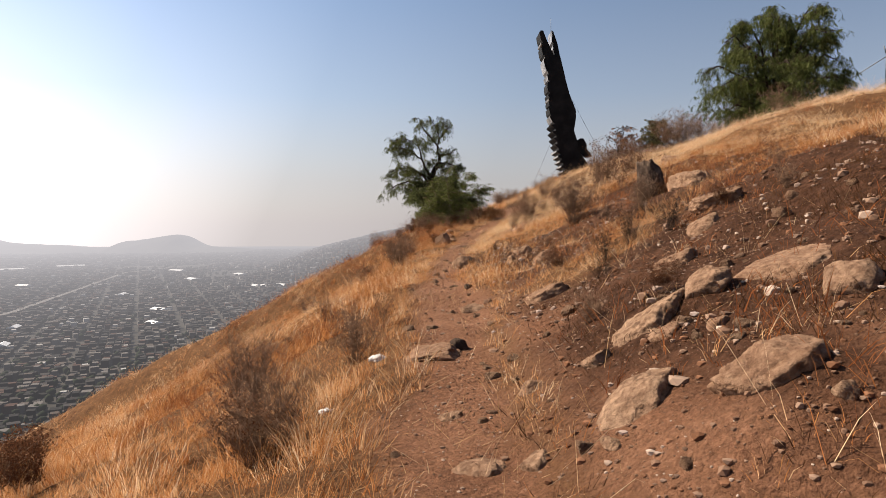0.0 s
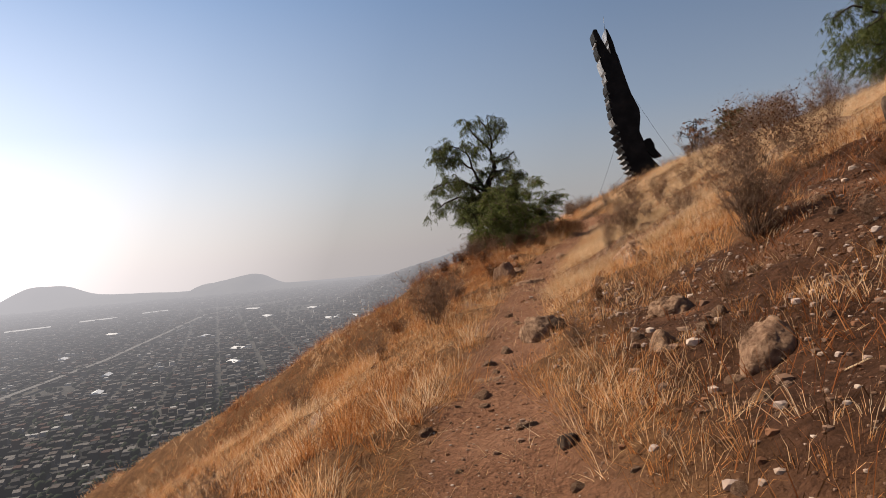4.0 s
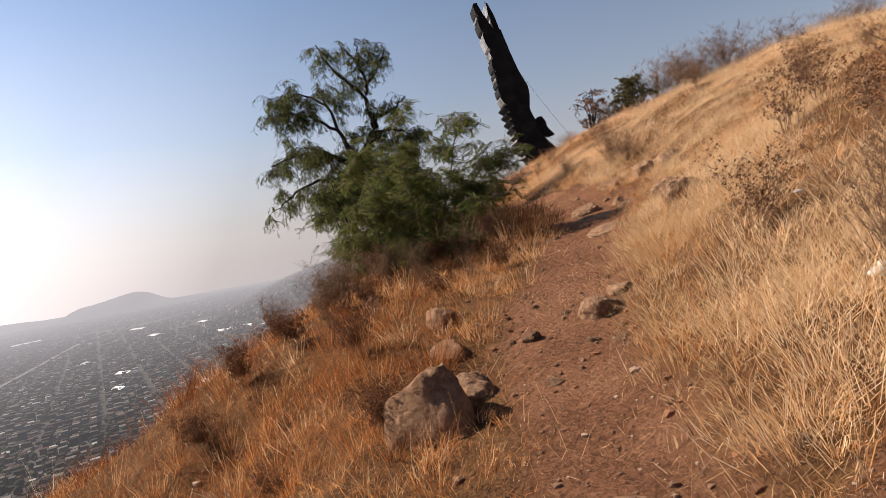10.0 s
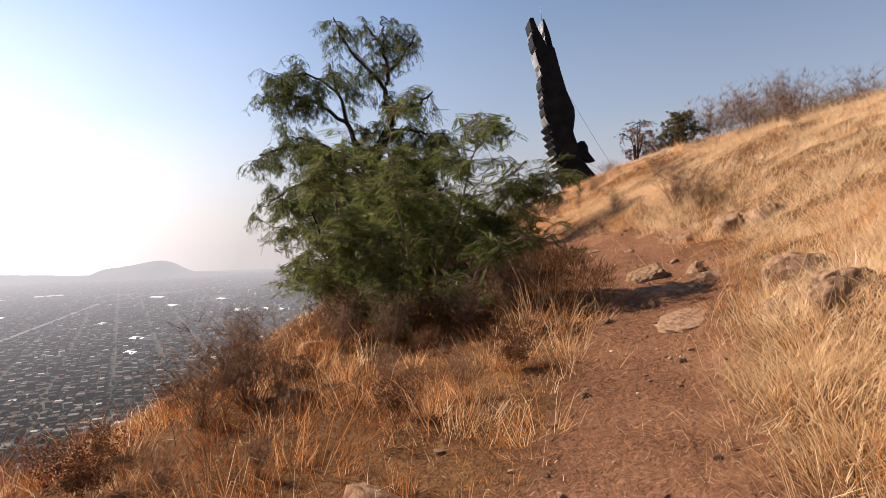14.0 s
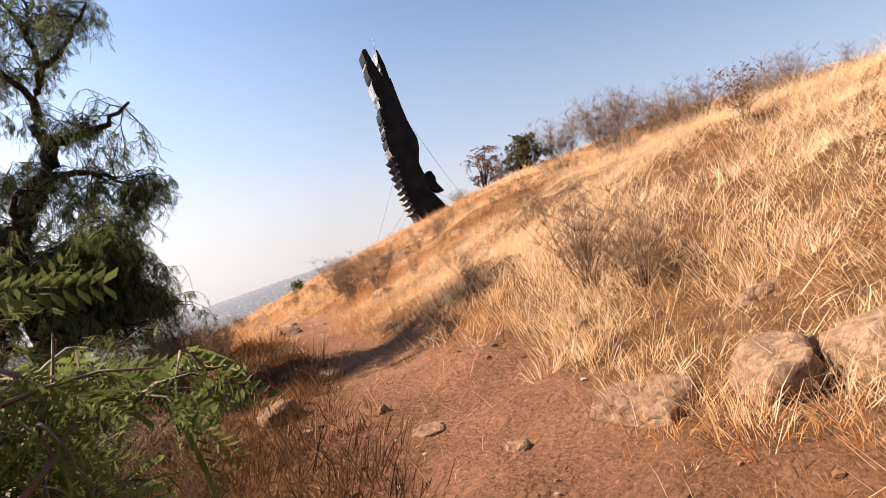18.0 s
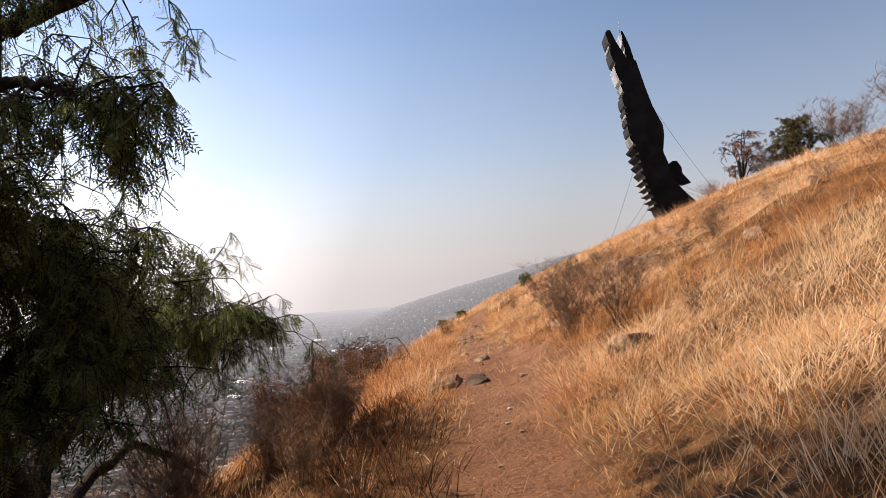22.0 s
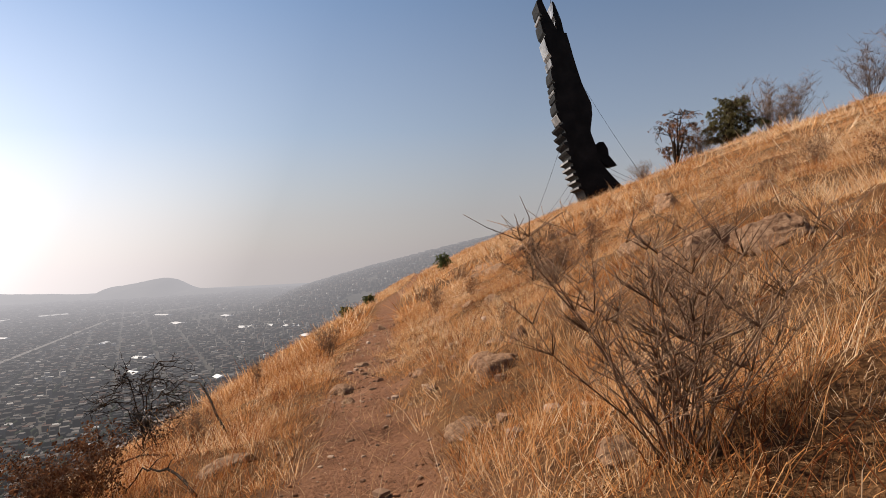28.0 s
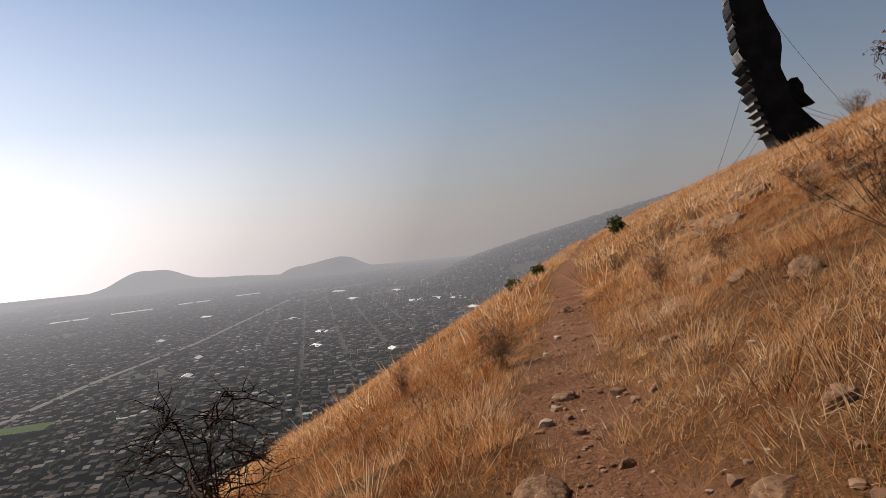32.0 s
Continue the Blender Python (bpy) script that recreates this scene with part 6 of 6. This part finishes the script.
def turf(name, label, mat, seed, area, tufts, per, height, width, keep, spread_=0.10, lean=0.45, bow=0.5, droop=0.4, lift=0.0, simple=False, hues=0.5, gather=False):
    """One mesh of tufts; each tuft bows its own way, and keep(x, y) is the share of tufts that stand there."""
    r = np.random.default_rng(seed)
    x, y = r.uniform(area[0], area[1], tufts), r.uniform(area[2], area[3], tufts)
    stay = r.random(tufts) < keep(x, y)
    x, y = x[stay], y[stay]
    m = len(x)
    size = np.exp(r.normal(0, 0.32, m)) * np.clip(0.85 + 0.5 * bumps(x, y, 1.5, seed) + 0.3 * bumps(x, y, 0.5, seed + 3), 0.3, 1.6)
    if gather:
        size *= 0.5 + 0.85 * ramp(clump(x, y), -0.3, 0.7)
    size = np.minimum(size, 1.55)
    hue = np.clip(hues + (0.22 * np.clip(clump(x, y), -0.8, 0.8) if gather else 0) + 0.45 * bumps(x, y, 1.7, seed + 1) + 0.35 * bumps(x, y, 0.45, seed + 2) + r.normal(0, 0.22, m) + bleached(x, y), 0, 1)
    way, amount = r.uniform(0, 2 * math.pi, m), bow * r.random(m) ** 1.4
    count = np.maximum(2, (per * r.uniform(0.4, 1.6, m)).astype(int))
    own = np.repeat(np.arange(m), count)
    n = len(own)
    ang, rad = r.uniform(0, 2 * math.pi, n), spread_ * np.sqrt(r.random(n)) * size[own]
    bx, by = x[own] + rad * np.cos(ang), y[own] + rad * np.sin(ang)
    base = np.stack([bx, by, ground_z(bx, by) - 0.015 + lift * r.random(n)], -1)
    h = size[own] * (height[0] + (height[1] - height[0]) * r.random(n) ** 1.7)
    own_lean = np.abs(r.normal(0, lean, n)) + 0.3 * rad / spread_
    lx = own_lean * np.cos(ang) + amount[own] * np.cos(way[own])
    ly = own_lean * np.sin(ang) + amount[own] * np.sin(way[own])
    v, f, s, t = blades(base, h, r.uniform(*width, n), np.minimum(np.hypot(lx, ly), 1.5), np.arctan2(ly, lx), hue[own], np.abs(r.normal(0, droop, n)), simple)
    me = mesh_from(name, v, f, s, [mat])
    me.attributes.new("tint", "FLOAT", "POINT").data.foreach_set("value", t.astype(np.float32))
    return tagged(new(name, me), label, "grass", kind="stuff")


def clump(x, y):
    """Where the grass bunches together: high in the middle of a clump."""
    return 0.6 * bumps(x, y, 1.3, 51) + 0.9 * bumps(x, y, 0.55, 52)


def thick(x, y):
    m = 1 - ramp(soil_share(x, y), 0.15, 0.6)
    return m * (0.20 + 0.80 * ramp(clump(x, y), -0.4, 0.3))


def left_only(x, y):
    return thick(x, y) * ramp(-across(x, y), 0.4, 0.9)


def rust_zone(x, y):
    """The lower side before and beside the tree, where dead weeds crowd out the grass."""
    return ramp(-across(x, y), 0.6, 1.4) * ramp(y, 17, 20) * (1 - ramp(y, 30, 33)) * ramp(bumps(x, y, 1.4, 57), -0.6, 0.2)


# underbrush in place of golden grass, its dark colour standing in for cast shade
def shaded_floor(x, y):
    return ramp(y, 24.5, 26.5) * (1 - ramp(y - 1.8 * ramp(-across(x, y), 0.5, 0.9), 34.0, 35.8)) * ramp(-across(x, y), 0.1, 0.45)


def fallen(x, y):
    return ramp(across(x, y), 0.35, 0.75) * (1 - ramp(across(x, y), 2.0, 3.2)) * ramp(bumps(x, y, 1.5, 53) + 0.5 * bumps(x, y, 0.5, 56), -0.45, 0.25) * (1 - ramp(y, 25, 27) * (1 - ramp(y, 30, 32))) * (1 - 0.85 * ramp(y, 34, 37)) * (1 - 0.93 * bare_patch(x, y))


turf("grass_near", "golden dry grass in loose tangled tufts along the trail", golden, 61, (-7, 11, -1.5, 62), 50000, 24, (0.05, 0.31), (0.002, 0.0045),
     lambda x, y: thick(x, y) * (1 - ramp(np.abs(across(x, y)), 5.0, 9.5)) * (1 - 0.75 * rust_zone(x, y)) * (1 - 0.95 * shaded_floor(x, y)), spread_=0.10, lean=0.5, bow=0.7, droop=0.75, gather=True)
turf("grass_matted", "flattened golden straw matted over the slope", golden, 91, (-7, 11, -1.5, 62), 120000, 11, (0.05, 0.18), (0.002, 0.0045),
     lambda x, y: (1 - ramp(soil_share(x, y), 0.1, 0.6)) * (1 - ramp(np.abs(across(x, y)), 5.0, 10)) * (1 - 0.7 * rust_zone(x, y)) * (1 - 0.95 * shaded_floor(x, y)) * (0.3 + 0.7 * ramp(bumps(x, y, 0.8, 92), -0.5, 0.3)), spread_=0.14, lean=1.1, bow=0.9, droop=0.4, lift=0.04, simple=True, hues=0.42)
turf("grass_slope", "golden dry grass covering the hillside", golden, 62, (-16, 34, -3, 82), 98000, 18, (0.08, 0.36), (0.004, 0.008),
     lambda x, y: thick(x, y) * ramp(np.abs(across(x, y)), 3.2, 7.0) * (1 - 0.85 * ramp(y, 14, 16) * (1 - ramp(y, 20.5, 22.5)) * ramp(across(x, y), 0, 1) * (1 - ramp(across(x, y), 4.5, 6.5))), spread_=0.15, lean=0.45, bow=0.6, simple=True, hues=0.74, gather=True)
turf("grass_far", "golden dry grass on the far slope", golden, 63, (-40, 75, 55, 175), 60000, 6, (0.25, 0.75), (0.025, 0.05),
     lambda x, y: 0.9 * ramp(np.abs(across(x, y)), 0.5, 1.0) * ramp(bumps(x, y, 2.5, 60), -0.9, 0.2), spread_=0.35, simple=True, hues=0.68)
turf("undergrowth", "low dead brown undergrowth between the grass tufts", brush, 70, (-6, 10, -1.5, 62), 70000, 9, (0.03, 0.15), (0.004, 0.009),
     lambda x, y: (1 - ramp(soil_share(x, y), 0.3, 0.9)) * (1 - ramp(np.abs(across(x, y)), 4, 8)) * ramp(bumps(x, y, 0.9, 72) + 0.5 * bumps(x, y, 0.3, 73), -0.5, 0.4), spread_=0.12, lean=0.8, simple=True)
turf("grass_fallen", "pale straw lying matted beside the trail", pale, 64, (0.6, 5.8, 15, 26), 8000, 26, (0.06, 0.22), (0.002, 0.0045), fallen, spread_=0.18, lean=1.1, bow=1.3, droop=0.7, lift=0.09, hues=0.7)
turf("grass_fallen", "golden straw lying matted beside the trail", golden, 164, (0.6, 5.8, 26, 48), 11000, 26, (0.06, 0.22), (0.002, 0.0045), fallen, spread_=0.18, lean=1.1, bow=1.3, droop=0.7, lift=0.09, hues=0.68)
turf("straw_slope", "bleached straw lying in mats on the sunny slope", pale, 99, (1.5, 13, 15, 36), 30000, 15, (0.08, 0.32), (0.003, 0.006),
     lambda x, y: (1 - ramp(soil_share(x, y), 0.1, 0.5)) * ramp(across(x, y), 0.5, 1.2) * (1 - ramp(across(x, y), 8, 11)) * (1 - ramp(y, 33, 36)) * (0.4 + 0.6 * ramp(y, 22, 25)) * (0.1 + 0.7 * ramp(bumps(x, y, 1.2, 101), -0.4, 0.4)), spread_=0.16, lean=0.8, bow=0.9, droop=0.5, lift=0.05, simple=True, hues=0.6)
turf("grass_litter", "broken straw strewn over the bare soil", pale, 65, (-2, 6, -1, 58), 20000, 3, (0.05, 0.32), (0.002, 0.004),
     lambda x, y: (1 - ramp(np.abs(across(x, y)), 1.5, 4)) * ramp(bumps(x, y, 0.8, 74), -0.5, 0.3) * (0.6 + 0.4 * ramp(y, 12, 18)) * (1 - 0.6 * ramp(y, 24, 26) * (1 - ramp(y, 31, 33))), spread_=0.25, lean=1.5, bow=1.5, droop=0.05, lift=0.03)
turf("weeds_left", "rust-brown dead weeds on the lower side", rusty, 66, (-7, 3, -1, 58), 38000, 10, (0.06, 0.40), (0.0025, 0.006),
     lambda x, y: left_only(x, y) * (1 - 0.6 * shaded_floor(x, y)) * np.maximum(0.85 * rust_zone(x, y), ramp(bumps(x, y, 2.4, 54) + 0.6 * bumps(x, y, 0.6, 93) + 0.3 * ramp(y, 34, 38) + 0.15, 0.0, 0.6)), spread_=0.13, lean=0.5, bow=0.6)
turf("weeds_right", "rust-brown dead weeds among the stones", rusty, 67, (0.5, 12, -1, 60), 24000, 9, (0.05, 0.30), (0.003, 0.008),
     lambda x, y: ramp(across(x, y), 0.6, 1.2) * ramp(bumps(x, y, 1.3, 55) + 0.5 * bumps(x, y, 0.4, 75) + 0.2 * (1 - ramp(y, 12, 16)) + 0.25 * ramp(y, 34, 38), 0.1, 0.7) * 0.85, spread_=0.10, lean=0.6, bow=0.6)
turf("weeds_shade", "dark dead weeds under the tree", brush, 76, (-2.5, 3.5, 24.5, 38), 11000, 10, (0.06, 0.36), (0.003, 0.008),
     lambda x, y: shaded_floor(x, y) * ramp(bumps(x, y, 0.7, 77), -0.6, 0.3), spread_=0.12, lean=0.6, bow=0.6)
turf("grass_bank", "long golden grass hanging in tufts over the lower bank", golden, 94, (-7, 2.4, -1.5, 62), 15000, 30, (0.14, 0.46), (0.002, 0.0048),
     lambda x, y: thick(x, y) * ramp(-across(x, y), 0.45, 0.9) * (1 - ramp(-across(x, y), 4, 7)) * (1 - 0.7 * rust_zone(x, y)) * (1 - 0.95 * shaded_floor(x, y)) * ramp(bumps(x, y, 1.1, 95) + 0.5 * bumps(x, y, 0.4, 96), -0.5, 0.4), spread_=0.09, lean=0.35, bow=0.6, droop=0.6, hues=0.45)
turf("tall_stalks", "tall dry grass stalks standing above the rest", pale, 68, (-5, 14, 3, 62), 12000, 6, (0.2, 0.6), (0.002, 0.004),
     lambda x, y: thick(x, y) * ramp(np.abs(across(x, y)), 0.6, 1.2) * ramp(bumps(x, y, 1.8, 58), -0.1, 0.6) * (1 - shaded_floor(x, y)), spread_=0.10, lean=0.22, bow=0.3, hues=0.4)
turf("low_tufts", "short cropped grass tufts at the trail's edge", golden, 69, (-1.5, 6, -1, 60), 26000, 14, (0.04, 0.24), (0.002, 0.005),
     lambda x, y: ramp(soil_share(x, y), 0.03, 0.2) * (1 - ramp(soil_share(x, y), 0.55, 0.95)) * ramp(bumps(x, y, 0.7, 59), -0.6, 0.3) * (1 - 0.85 * shaded_floor(x, y)), spread_=0.08, lean=0.6, bow=0.9, droop=0.6, hues=0.6)
turf("stony_weeds", "withered brown weeds and dead tufts between the stones", brush, 80, (0.9, 9, -1.5, 20.5), 26000, 10, (0.03, 0.16), (0.0025, 0.006),
     lambda x, y: ramp(across(x, y), 0.5, 1.0) * ramp(bumps(x, y, 0.9, 81) + 0.6 * bumps(x, y, 0.3, 82), -0.1, 0.5) * (1 - ramp(y, 17, 20.5)), spread_=0.10, lean=0.7, bow=0.8)
turf("stony_tufts", "scattered straw-coloured tufts between the stones", golden, 83, (0.9, 9, -1.5, 20), 8000, 14, (0.04, 0.26), (0.002, 0.005),
     lambda x, y: ramp(across(x, y), 0.5, 1.0) * ramp(bumps(x, y, 1.1, 84) + 0.4 * bumps(x, y, 0.4, 85), 0.0, 0.6) * (1 - ramp(y, 16, 20)) * (0.3 + 0.7 * ramp(y, 7, 10)), spread_=0.07, lean=0.5, bow=0.6)
